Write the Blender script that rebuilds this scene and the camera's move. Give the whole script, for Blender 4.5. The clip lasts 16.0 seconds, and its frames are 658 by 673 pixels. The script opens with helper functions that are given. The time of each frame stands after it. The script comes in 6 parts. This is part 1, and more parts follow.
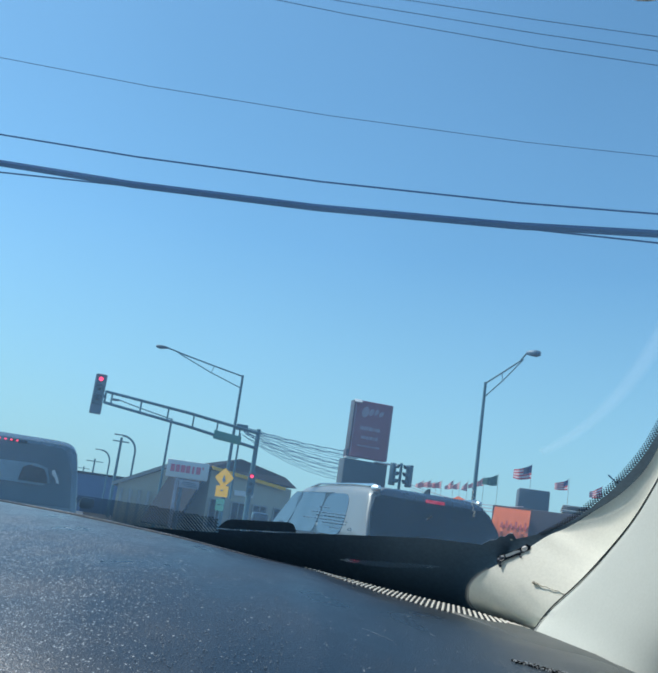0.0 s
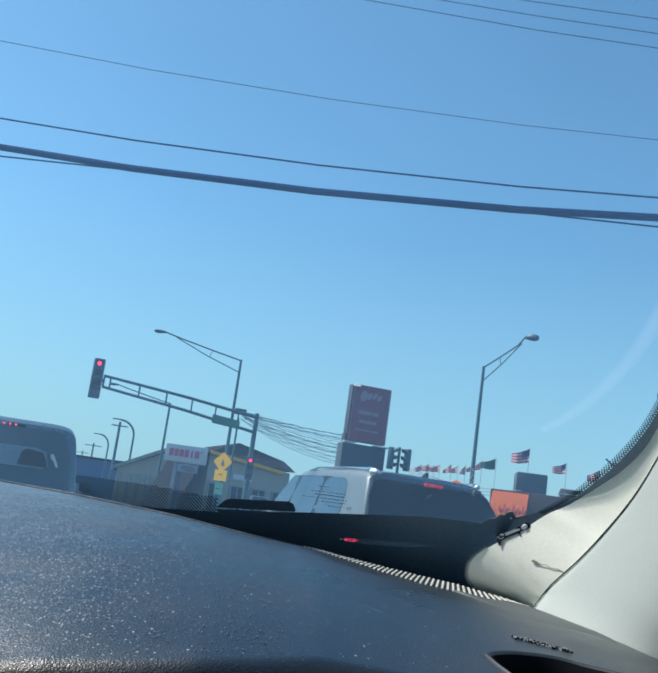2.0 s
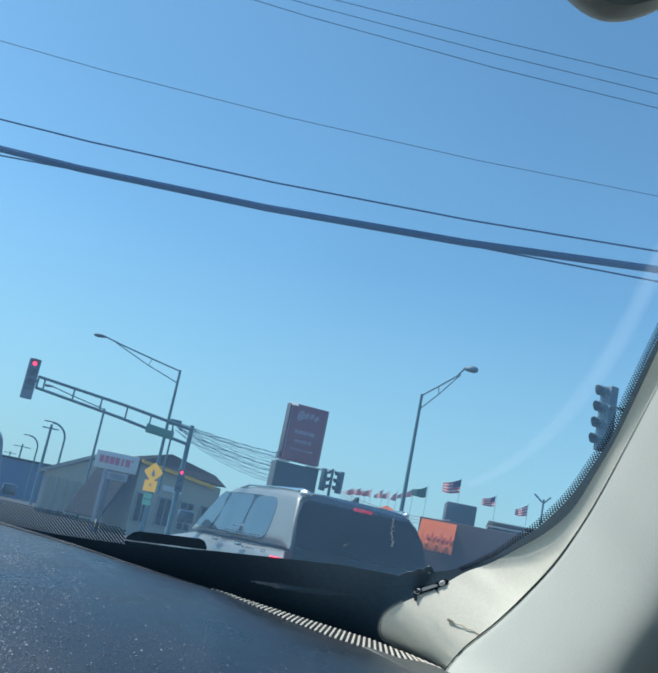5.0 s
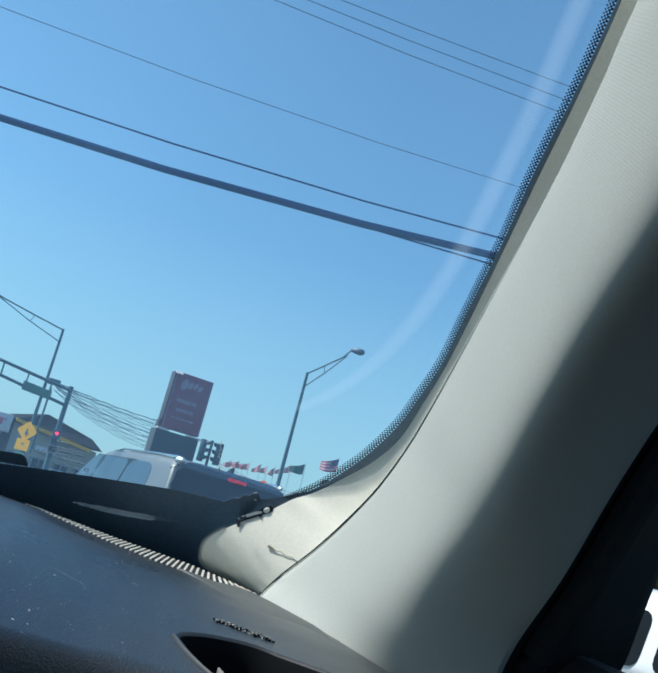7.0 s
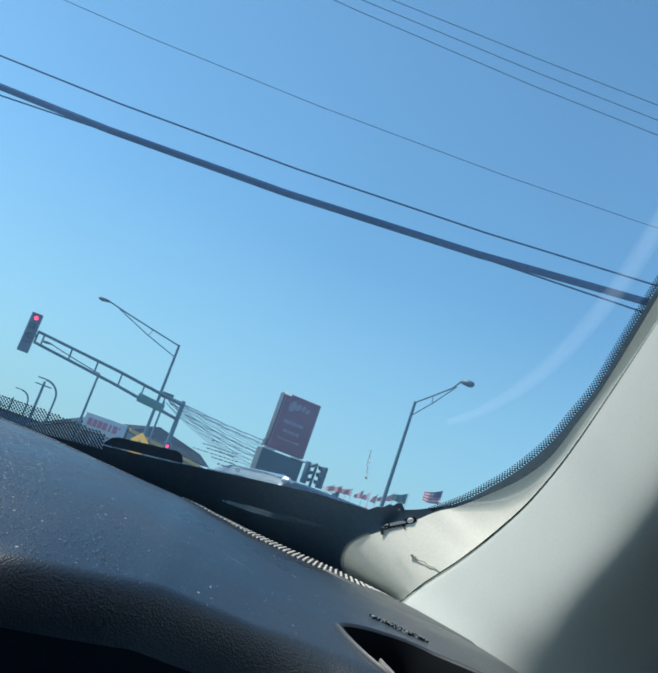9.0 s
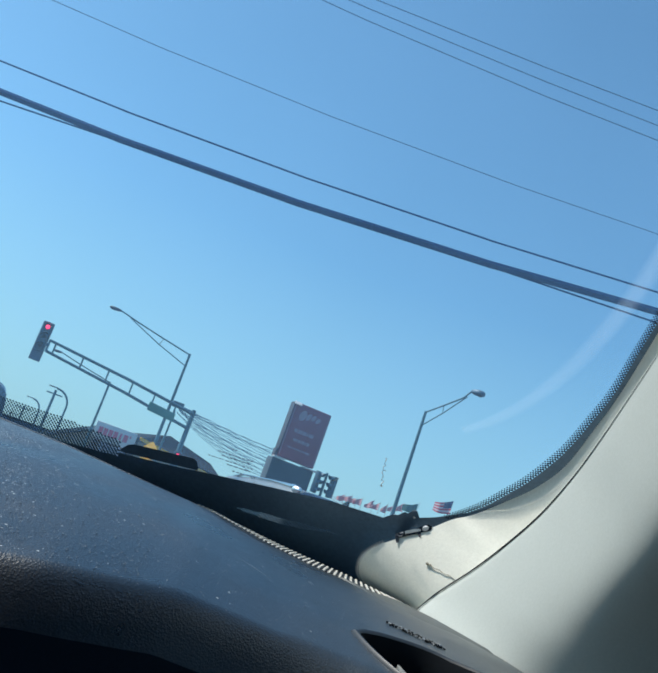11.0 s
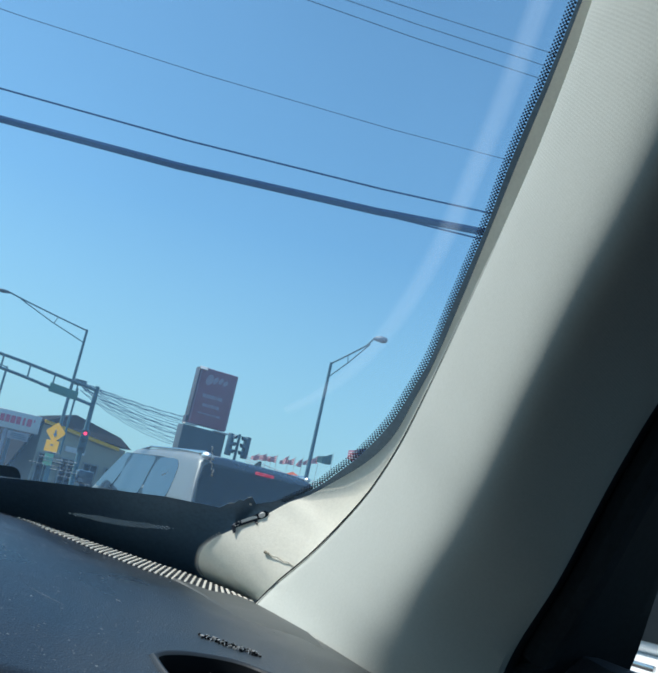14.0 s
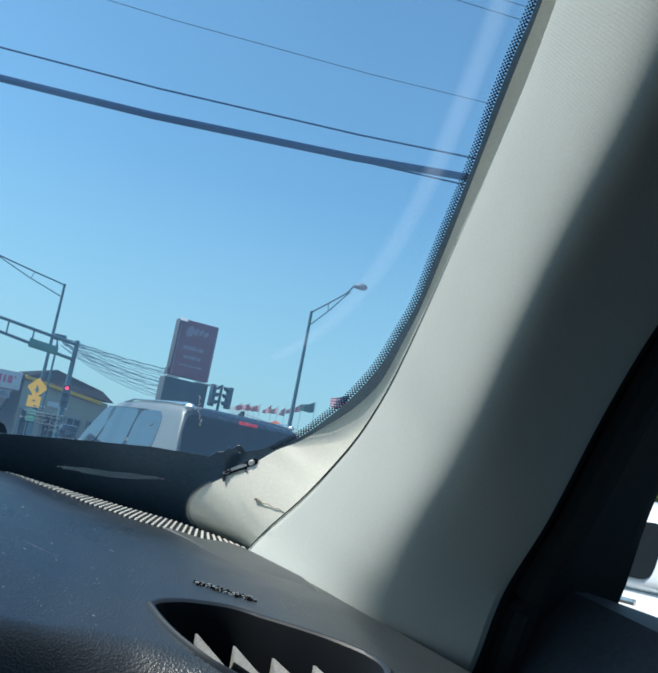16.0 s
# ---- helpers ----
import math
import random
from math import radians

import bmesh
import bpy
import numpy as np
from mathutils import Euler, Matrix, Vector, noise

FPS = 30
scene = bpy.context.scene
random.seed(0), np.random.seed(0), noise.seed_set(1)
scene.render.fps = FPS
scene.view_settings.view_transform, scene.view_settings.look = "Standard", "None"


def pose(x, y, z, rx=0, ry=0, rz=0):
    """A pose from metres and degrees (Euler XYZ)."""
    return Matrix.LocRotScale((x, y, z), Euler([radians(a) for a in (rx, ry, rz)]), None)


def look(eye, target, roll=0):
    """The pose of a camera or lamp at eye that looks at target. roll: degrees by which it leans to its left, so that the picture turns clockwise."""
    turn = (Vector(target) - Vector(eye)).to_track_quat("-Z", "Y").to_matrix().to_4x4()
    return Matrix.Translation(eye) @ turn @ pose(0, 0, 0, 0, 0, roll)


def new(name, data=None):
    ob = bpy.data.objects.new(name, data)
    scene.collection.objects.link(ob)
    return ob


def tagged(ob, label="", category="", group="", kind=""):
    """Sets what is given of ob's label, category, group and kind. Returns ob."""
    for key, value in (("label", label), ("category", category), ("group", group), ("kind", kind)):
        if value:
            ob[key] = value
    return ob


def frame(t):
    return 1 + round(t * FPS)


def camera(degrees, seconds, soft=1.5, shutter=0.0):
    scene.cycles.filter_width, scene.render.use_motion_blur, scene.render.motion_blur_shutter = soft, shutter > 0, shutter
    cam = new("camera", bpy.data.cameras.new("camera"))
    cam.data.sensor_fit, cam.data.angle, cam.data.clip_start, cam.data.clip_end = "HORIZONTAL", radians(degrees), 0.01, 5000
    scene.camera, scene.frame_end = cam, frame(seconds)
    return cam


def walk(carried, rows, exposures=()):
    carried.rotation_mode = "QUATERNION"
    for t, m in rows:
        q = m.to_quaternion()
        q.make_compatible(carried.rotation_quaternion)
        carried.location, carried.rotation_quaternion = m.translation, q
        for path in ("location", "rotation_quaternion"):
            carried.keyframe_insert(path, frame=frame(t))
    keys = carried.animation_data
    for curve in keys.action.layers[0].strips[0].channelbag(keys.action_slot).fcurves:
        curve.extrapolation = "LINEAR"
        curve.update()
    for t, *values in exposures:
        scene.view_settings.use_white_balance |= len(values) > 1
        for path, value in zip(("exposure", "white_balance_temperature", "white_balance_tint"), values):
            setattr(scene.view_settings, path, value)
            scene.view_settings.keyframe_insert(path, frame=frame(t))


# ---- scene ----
cam = camera(39.04, 16.0, soft=2.2)
# seconds, place of the eye, and turns about x, y, z in degrees
ROWS = [
    (0, 0.0000, -0.0000, 1.2000, 102.159, -7.922, -1.695),
    (0.5, 0.0022, 0.0041, 1.1996, 102.015, -7.895, -1.811),
    (1, 0.0012, 0.0015, 1.1998, 101.785, -7.868, -1.950),
    (1.5, 0.0015, 0.0050, 1.1990, 101.472, -7.794, -1.946),
    (2, -0.0002, 0.0040, 1.1962, 101.208, -7.872, -1.793),
    (2.5, 0.0063, 0.0040, 1.1896, 101.097, -7.904, -1.450),
    (3, 0.0025, -0.0038, 1.1874, 101.277, -8.254, -1.169),
    (3.2, 0.0014, -0.0038, 1.1863, 101.394, -8.402, -1.093),
    (5.3, 0.0094, 0.0394, 1.2178, 103.466, -11.951, -7.914),
    (5.5, 0.0044, 0.0432, 1.1853, 103.647, -12.347, -9.155),
    (6, 0.0129, 0.0374, 1.2153, 103.904, -13.495, -11.826),
    (6.5, 0.0408, 0.0634, 1.2025, 103.984, -14.602, -13.807),
    (7, 0.0539, 0.0528, 1.1912, 103.389, -14.350, -14.066),
    (7.5, 0.0285, 0.0375, 1.1829, 103.493, -15.985, -11.414),
    (8, 0.0285, 0.0439, 1.1745, 103.420, -17.836, -9.457),
    (8.5, 0.0248, 0.0402, 1.1690, 103.321, -18.658, -8.498),
    (9, 0.0253, 0.0380, 1.1694, 103.314, -18.912, -7.945),
    (11.5, 0.0214, 0.0351, 1.1659, 103.866, -19.062, -7.170),
    (12, 0.0208, 0.0330, 1.1655, 104.044, -18.572, -7.132),
    (12.5, 0.0198, 0.0341, 1.1653, 104.157, -17.488, -7.673),
    (13, 0.0309, 0.0466, 1.1847, 103.968, -15.775, -8.901),
    (13.5, 0.0697, 0.0560, 1.2116, 103.282, -13.849, -10.549),
    (14, 0.0770, 0.0639, 1.2054, 102.291, -12.259, -12.089),
    (14.5, 0.0722, 0.0655, 1.2014, 101.179, -11.309, -13.054),
    (15, 0.0771, 0.0678, 1.2075, 100.192, -11.001, -13.372),
    (15.5, 0.0761, 0.0682, 1.2048, 99.557, -10.734, -13.259),
    (16, 0.0745, 0.0684, 1.2039, 99.300, -10.682, -13.048),
]
walk(cam, [(t, pose(*row)) for t, *row in ROWS])

# ---- world and sun ----
SUN_BEARING, SUN_HEIGHT = -70.0, 50.0
world = bpy.data.worlds.new("sky")
scene.world = world
world.use_nodes = True
wn = world.node_tree.nodes
sky = wn.new("ShaderNodeTexSky")
sky.sky_type = "NISHITA"
sky.sun_disc = False
sky.sun_elevation = radians(SUN_HEIGHT)
sky.sun_rotation = radians(SUN_BEARING)
sky.altitude = 100
sky.air_density, sky.dust_density, sky.ozone_density = 1.0, 0.85, 3.3
wn["Background"].inputs[1].default_value = 0.155
deep = wn.new("ShaderNodeVectorMath")
deep.operation = "MULTIPLY"
deep.inputs[1].default_value = (0.70, 1.0, 1.02)
world.node_tree.links.new(sky.outputs[0], deep.inputs[0])
# pale bluish haze low over the horizon
way = wn.new("ShaderNodeTexCoord")
rise = wn.new("ShaderNodeSeparateXYZ")
low_air = wn.new("ShaderNodeMapRange")
low_air.inputs["From Min"].default_value, low_air.inputs["From Max"].default_value = 0.0, 0.30
low_air.inputs["To Min"].default_value, low_air.inputs["To Max"].default_value = 0.85, 0.0
hazy = wn.new("ShaderNodeMix")
hazy.data_type = "RGBA"
hazy.inputs[7].default_value = (2.28, 3.83, 4.68, 1)
world.node_tree.links.new(way.outputs["Generated"], rise.inputs[0])
world.node_tree.links.new(rise.outputs["Z"], low_air.inputs["Value"])
world.node_tree.links.new(low_air.outputs[0], hazy.inputs[0])
world.node_tree.links.new(deep.outputs[0], hazy.inputs[6])
world.node_tree.links.new(hazy.outputs[2], wn["Background"].inputs[0])

sun = new("sun", bpy.data.lights.new("sun", "SUN"))
sun.data.energy, sun.data.angle, sun.data.color = 4.6, radians(2.6), (1.0, 0.95, 0.86)
sb, sh = radians(SUN_BEARING), radians(SUN_HEIGHT)
sun.matrix_world = look((math.sin(sb) * math.cos(sh) * 50, math.cos(sb) * math.cos(sh) * 50, math.sin(sh) * 50), (0, 0, 0))
scene.view_settings.exposure = 0.0


# ---- materials ----
def mat(name, base, rough=0.6, metal=0.0, vary=0.12, scale=6.0, fine=80.0, bump=0.0, bump_scale=200.0, emit=None, power=0.0, spec=0.5, coat=0.0):
    """A material with two scales of variation in colour and roughness and fine relief."""
    m = bpy.data.materials.new(name)
    m.use_nodes = True
    nt = m.node_tree
    b = nt.nodes["Principled BSDF"]
    tc = nt.nodes.new("ShaderNodeTexCoord")
    n1 = nt.nodes.new("ShaderNodeTexNoise")
    n1.inputs["Scale"].default_value = scale
    n1.inputs["Detail"].default_value = 5
    n2 = nt.nodes.new("ShaderNodeTexNoise")
    n2.inputs["Scale"].default_value = fine
    n2.inputs["Detail"].default_value = 3
    for n in (n1, n2):
        nt.links.new(tc.outputs["Object"], n.inputs["Vector"])
    mixn = nt.nodes.new("ShaderNodeMath")
    mixn.operation = "ADD"
    nt.links.new(n1.outputs["Fac"], mixn.inputs[0])
    nt.links.new(n2.outputs["Fac"], mixn.inputs[1])
    mr = nt.nodes.new("ShaderNodeMapRange")
    mr.inputs["From Min"].default_value, mr.inputs["From Max"].default_value = 0.7, 1.3
    mr.inputs["To Min"].default_value, mr.inputs["To Max"].default_value = 1 - vary, 1 + vary
    nt.links.new(mixn.outputs[0], mr.inputs["Value"])
    mul = nt.nodes.new("ShaderNodeVectorMath")
    mul.operation = "SCALE"
    mul.inputs[0].default_value = base
    nt.links.new(mr.outputs[0], mul.inputs["Scale"])
    nt.links.new(mul.outputs[0], b.inputs["Base Color"])
    rr = nt.nodes.new("ShaderNodeMapRange")
    rr.inputs["From Min"].default_value, rr.inputs["From Max"].default_value = 0.3, 0.7
    rr.inputs["To Min"].default_value, rr.inputs["To Max"].default_value = max(rough - 0.07, 0.02), min(rough + 0.07, 1)
    nt.links.new(n1.outputs["Fac"], rr.inputs["Value"])
    nt.links.new(rr.outputs[0], b.inputs["Roughness"])
    b.inputs["Metallic"].default_value = metal
    b.inputs["Specular IOR Level"].default_value = spec
    b.inputs["Coat Weight"].default_value = coat
    b.inputs["Coat Roughness"].default_value = 0.05
    if bump:
        n3 = nt.nodes.new("ShaderNodeTexNoise")
        n3.inputs["Scale"].default_value = bump_scale
        n3.inputs["Detail"].default_value = 2
        nt.links.new(tc.outputs["Object"], n3.inputs["Vector"])
        bn = nt.nodes.new("ShaderNodeBump")
        bn.inputs["Strength"].default_value = bump
        bn.inputs["Distance"].default_value = 1 / bump_scale
        nt.links.new(n3.outputs["Fac"], bn.inputs["Height"])
        nt.links.new(bn.outputs[0], b.inputs["Normal"])
    if emit:
        b.inputs["Emission Color"].default_value = (*emit, 1)
        b.inputs["Emission Strength"].default_value = power
    return m


def grained(name, base, rough, cell, strength):
    """Moulded plastic with a fine leather grain and uneven tone."""
    m = mat(name, base, rough, vary=0.3, scale=18, fine=1500)
    nt = m.node_tree
    tc = nt.nodes.new("ShaderNodeTexCoord")
    vo = nt.nodes.new("ShaderNodeTexVoronoi")
    vo.inputs["Scale"].default_value = cell
    n3 = nt.nodes.new("ShaderNodeTexNoise")
    n3.inputs["Scale"].default_value = cell * 2.2
    nt.links.new(tc.outputs["Object"], vo.inputs["Vector"])
    nt.links.new(tc.outputs["Object"], n3.inputs["Vector"])
    ad = nt.nodes.new("ShaderNodeMath")
    ad.operation = "ADD"
    nt.links.new(vo.outputs["Distance"], ad.inputs[0])
    nt.links.new(n3.outputs["Fac"], ad.inputs[1])
    bn = nt.nodes.new("ShaderNodeBump")
    bn.inputs["Strength"].default_value = strength
    bn.inputs["Distance"].default_value = 0.6 / cell
    nt.links.new(ad.outputs[0], bn.inputs["Height"])
    nt.links.new(bn.outputs[0], nt.nodes["Principled BSDF"].inputs["Normal"])
    return m


def glittered(m, size, colour):
    """Pale specks painted as sun glints on the grain, thicker towards one end of the dashboard."""
    nt = m.node_tree

    def math_node(op, a, b):
        nd = nt.nodes.new("ShaderNodeMath")
        nd.operation = op
        for i, v in enumerate((a, b)):
            if isinstance(v, (int, float)):
                nd.inputs[i].default_value = v
            else:
                nt.links.new(v, nd.inputs[i])
        return nd.outputs[0]

    tc = nt.nodes.new("ShaderNodeTexCoord")
    xyz = nt.nodes.new("ShaderNodeSeparateXYZ")
    nt.links.new(tc.outputs["Object"], xyz.inputs[0])
    thick = nt.nodes.new("ShaderNodeMapRange")
    thick.inputs["From Min"].default_value, thick.inputs["From Max"].default_value = -0.05, -0.24
    thick.inputs["To Min"].default_value, thick.inputs["To Max"].default_value = 0.02, 0.8
    nt.links.new(xyz.outputs["X"], thick.inputs["Value"])
    patch = nt.nodes.new("ShaderNodeTexNoise")
    patch.inputs["Scale"].default_value = 22
    nt.links.new(tc.outputs["Object"], patch.inputs["Vector"])
    share = math_node("MULTIPLY", thick.outputs[0], math_node("ADD", patch.outputs["Fac"], 0.45))
    total = None
    for cell in (size, size * 1.9, size * 3.1):
        vo = nt.nodes.new("ShaderNodeTexVoronoi")
        vo.inputs["Scale"].default_value = cell
        nt.links.new(tc.outputs["Object"], vo.inputs["Vector"])
        sep = nt.nodes.new("ShaderNodeSeparateColor")
        nt.links.new(vo.outputs["Color"], sep.inputs[0])
        here = math_node("LESS_THAN", sep.outputs[0], share)
        near = math_node("LESS_THAN", vo.outputs["Distance"], math_node("MULTIPLY", sep.outputs[1], 0.46))
        spot = math_node("MULTIPLY", here, near)
        total = spot if total is None else math_node("MAXIMUM", total, spot)
    geo = nt.nodes.new("ShaderNodeNewGeometry")
    facing = nt.nodes.new("ShaderNodeSeparateXYZ")
    nt.links.new(geo.outputs["Normal"], facing.inputs[0])
    level = nt.nodes.new("ShaderNodeMapRange")
    level.inputs["From Min"].default_value, level.inputs["From Max"].default_value = 0.80, 0.93
    nt.links.new(facing.outputs["Z"], level.inputs["Value"])
    total = math_node("MULTIPLY", total, level.outputs[0])
    bsdf = nt.nodes["Principled BSDF"]
    old = bsdf.inputs["Base Color"].links[0].from_socket
    mx = nt.nodes.new("ShaderNodeMix")
    mx.data_type = "RGBA"
    nt.links.new(total, mx.inputs[0])
    nt.links.new(old, mx.inputs[6])
    mx.inputs[7].default_value = (*colour, 1)
    nt.links.new(mx.outputs[2], bsdf.inputs["Base Color"])
    return m


def glass(name, tint, rough=0.02, dust=0.0, dust_tint=(0.6, 0.8, 1.0)):
    """A thin pane: clear or tinted, with a little mirror that grows at a glancing view."""
    m = bpy.data.materials.new(name)
    m.use_nodes = True
    nt = m.node_tree
    out = nt.nodes["Material Output"]
    nt.nodes.remove(nt.nodes["Principled BSDF"])
    tr = nt.nodes.new("ShaderNodeBsdfTransparent")
    tr.inputs[0].default_value = (*tint, 1)
    gl = nt.nodes.new("ShaderNodeBsdfGlossy")
    gl.inputs["Roughness"].default_value = rough
    fr = nt.nodes.new("ShaderNodeFresnel")
    fr.inputs["IOR"].default_value = 1.12
    mx = nt.nodes.new("ShaderNodeMixShader")
    nt.links.new(fr.outputs[0], mx.inputs[0])
    nt.links.new(tr.outputs[0], mx.inputs[1])
    nt.links.new(gl.outputs[0], mx.inputs[2])
    if dust:
        tl = nt.nodes.new("ShaderNodeBsdfTranslucent")
        tl.inputs[0].default_value = (*dust_tint, 1)
        tc = nt.nodes.new("ShaderNodeTexCoord")
        no = nt.nodes.new("ShaderNodeTexNoise")
        no.inputs["Scale"].default_value = 7
        no.inputs["Detail"].default_value = 6
        nt.links.new(tc.outputs["Object"], no.inputs["Vector"])
        mr = nt.nodes.new("ShaderNodeMapRange")
        mr.inputs["From Min"].default_value, mr.inputs["From Max"].default_value = 0.3, 0.7
        mr.inputs["To Min"].default_value, mr.inputs["To Max"].default_value = dust * 0.75, dust * 1.25
        nt.links.new(no.outputs["Fac"], mr.inputs["Value"])
        m2 = nt.nodes.new("ShaderNodeMixShader")
        nt.links.new(mr.outputs[0], m2.inputs[0])
        nt.links.new(mx.outputs[0], m2.inputs[1])
        nt.links.new(tl.outputs[0], m2.inputs[2])
        mx = m2
    nt.links.new(mx.outputs[0], out.inputs["Surface"])
    return m


M_DASH = grained("dash_plastic", (0.0137, 0.0227, 0.037), 0.33, 900, 0.27)
M_DASH.node_tree.nodes["Principled BSDF"].inputs["Specular IOR Level"].default_value = 0.9
glittered(M_DASH, 660, (0.38, 0.42, 0.45))


def lightened(m, x0, x1, colour):
    """Paler colour towards the dashboard's end, painted for the pillar reflected there."""
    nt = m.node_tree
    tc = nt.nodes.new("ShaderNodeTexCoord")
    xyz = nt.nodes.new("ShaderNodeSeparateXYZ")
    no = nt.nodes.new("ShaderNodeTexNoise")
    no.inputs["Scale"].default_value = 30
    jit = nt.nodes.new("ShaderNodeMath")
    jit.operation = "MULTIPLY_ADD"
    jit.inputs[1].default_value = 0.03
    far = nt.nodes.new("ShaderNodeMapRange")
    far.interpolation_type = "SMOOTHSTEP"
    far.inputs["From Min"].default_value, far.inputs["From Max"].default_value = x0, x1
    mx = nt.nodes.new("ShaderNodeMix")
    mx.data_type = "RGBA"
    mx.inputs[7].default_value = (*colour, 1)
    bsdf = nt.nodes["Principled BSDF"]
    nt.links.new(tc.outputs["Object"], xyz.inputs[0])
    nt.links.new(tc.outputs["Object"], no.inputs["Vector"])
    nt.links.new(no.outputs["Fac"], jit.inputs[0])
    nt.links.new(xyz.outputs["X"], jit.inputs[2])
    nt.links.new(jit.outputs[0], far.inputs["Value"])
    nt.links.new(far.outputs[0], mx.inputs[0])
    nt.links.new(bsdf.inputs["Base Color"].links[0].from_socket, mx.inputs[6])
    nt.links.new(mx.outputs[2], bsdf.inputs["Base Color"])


lightened(M_DASH, 0.03, 0.17, (0.033, 0.042, 0.047))
M_RIMP = mat("smooth_dark_plastic", (0.022, 0.031, 0.042), 0.42, vary=0.15, scale=40, fine=600, spec=0.3)
M_TRIM = mat("pillar_fabric", (0.455, 0.49, 0.467), 0.8, vary=0.05, scale=12, fine=700, bump=0.12, bump_scale=1600, spec=0.2)


def woven(m, pitch, strength):
    """Fine diagonal ribs of a woven cloth."""
    nt = m.node_tree
    tc = nt.nodes.new("ShaderNodeTexCoord")
    lay = nt.nodes.new("ShaderNodeMapping")
    lay.inputs["Rotation"].default_value = (0.5, 0.6, 0.9)
    wv = nt.nodes.new("ShaderNodeTexWave")
    wv.inputs["Scale"].default_value = 0.314 / pitch
    wv.inputs["Distortion"].default_value = 0.6
    wv.inputs["Detail"].default_value = 1
    bn = nt.nodes.new("ShaderNodeBump")
    bn.inputs["Strength"].default_value = strength
    bn.inputs["Distance"].default_value = pitch * 0.3
    bsdf = nt.nodes["Principled BSDF"]
    nt.links.new(bsdf.inputs["Normal"].links[0].from_socket, bn.inputs["Normal"])
    nt.links.new(tc.outputs["Object"], lay.inputs["Vector"])
    nt.links.new(lay.outputs[0], wv.inputs["Vector"])
    nt.links.new(wv.outputs["Fac"], bn.inputs["Height"])
    nt.links.new(bn.outputs[0], bsdf.inputs["Normal"])


woven(M_TRIM, 0.0011, 0.09)
M_SHEEN = mat("cover_sheen_plastic", (0.075, 0.085, 0.085), 0.5, vary=0.15, scale=30, fine=700, bump=0.15, bump_scale=900)
M_CREAM = mat("cream_plastic", (0.82, 0.81, 0.72), 0.6, vary=0.06, scale=20, fine=500, bump=0.1, bump_scale=900)
M_RIB = mat("rib_plastic", (0.64, 0.63, 0.57), 0.5, vary=0.1, scale=60, fine=600)
M_VANE = mat("lit_vane_plastic", (0.30, 0.30, 0.28), 0.6, vary=0.25, scale=60, fine=900, bump=0.6, bump_scale=900)
M_BROWN = mat("brown_mark", (0.33, 0.31, 0.25), 0.7)
M_EMBOSS = mat("emboss_glint", (0.5, 0.52, 0.54), 0.15, vary=0.4, scale=300, fine=900)
# black enamel coloured blue-grey, for the glare that veils it
M_FRIT = mat("glare_lifted_enamel", (0.10, 0.17, 0.25), 0.4, vary=0.2, scale=8, fine=300)
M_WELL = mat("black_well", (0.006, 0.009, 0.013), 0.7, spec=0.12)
M_DOT = mat("dark_dot_enamel", (0.014, 0.024, 0.042), 0.5, vary=0.2, scale=8, fine=300, spec=0.2)
M_FACE = grained("shaded_face_plastic", (0.006, 0.012, 0.024), 0.55, 900, 0.04)
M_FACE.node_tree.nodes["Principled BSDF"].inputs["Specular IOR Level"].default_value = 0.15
M_RUBBER = mat("black_rubber", (0.024, 0.031, 0.040), 0.85, spec=0.15, vary=0.2, scale=10, fine=200)
M_DOOR = mat("dark_door_plastic", (0.017, 0.025, 0.032), 0.65, spec=0.25, vary=0.25, scale=14, fine=300)
M_PANEL = mat("blue_grey_door_plastic", (0.07, 0.09, 0.12), 0.5, spec=0.4, vary=0.2, scale=14, fine=300)
M_CLOTH = mat("seat_cloth", (0.024, 0.026, 0.030), 0.95, vary=0.1, scale=20, fine=500)
M_PRINT = mat("white_print", (0.62, 0.64, 0.64), 0.6)
M_SPECK = mat("pale_specks", (0.22, 0.27, 0.32), 0.7, vary=0.4, scale=200)
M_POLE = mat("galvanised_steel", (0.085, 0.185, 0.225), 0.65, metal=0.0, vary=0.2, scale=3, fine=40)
# cables coloured blue, the thin ones pale, for the sky's glare around them
M_WIRE = mat("sky_glare_cable", (0.004, 0.055, 0.18), 0.8, spec=0.05)
M_WIRE_PALE = mat("glare_paled_cable", (0.18, 0.33, 0.52), 0.8, spec=0.1)
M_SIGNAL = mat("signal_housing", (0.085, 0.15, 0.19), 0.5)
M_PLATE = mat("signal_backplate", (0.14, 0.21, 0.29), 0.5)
M_LENS = mat("dark_lens", (0.05, 0.075, 0.09), 0.3)
M_RED = mat("red_light", (0.5, 0.02, 0.03), 0.3, emit=(1.0, 0.03, 0.10), power=2.8)
M_TAIL = mat("tail_light", (0.10, 0.012, 0.016), 0.25)
M_BRAKE = mat("brake_light", (0.3, 0.01, 0.02), 0.3, emit=(1.0, 0.03, 0.08), power=0.32)
M_GLOW = mat("lit_tail_light", (0.3, 0.01, 0.02), 0.3, emit=(1.0, 0.03, 0.10), power=3.4)
M_LED = mat("brake_leds", (0.4, 0.02, 0.03), 0.3, emit=(1.0, 0.04, 0.10), power=1.6)
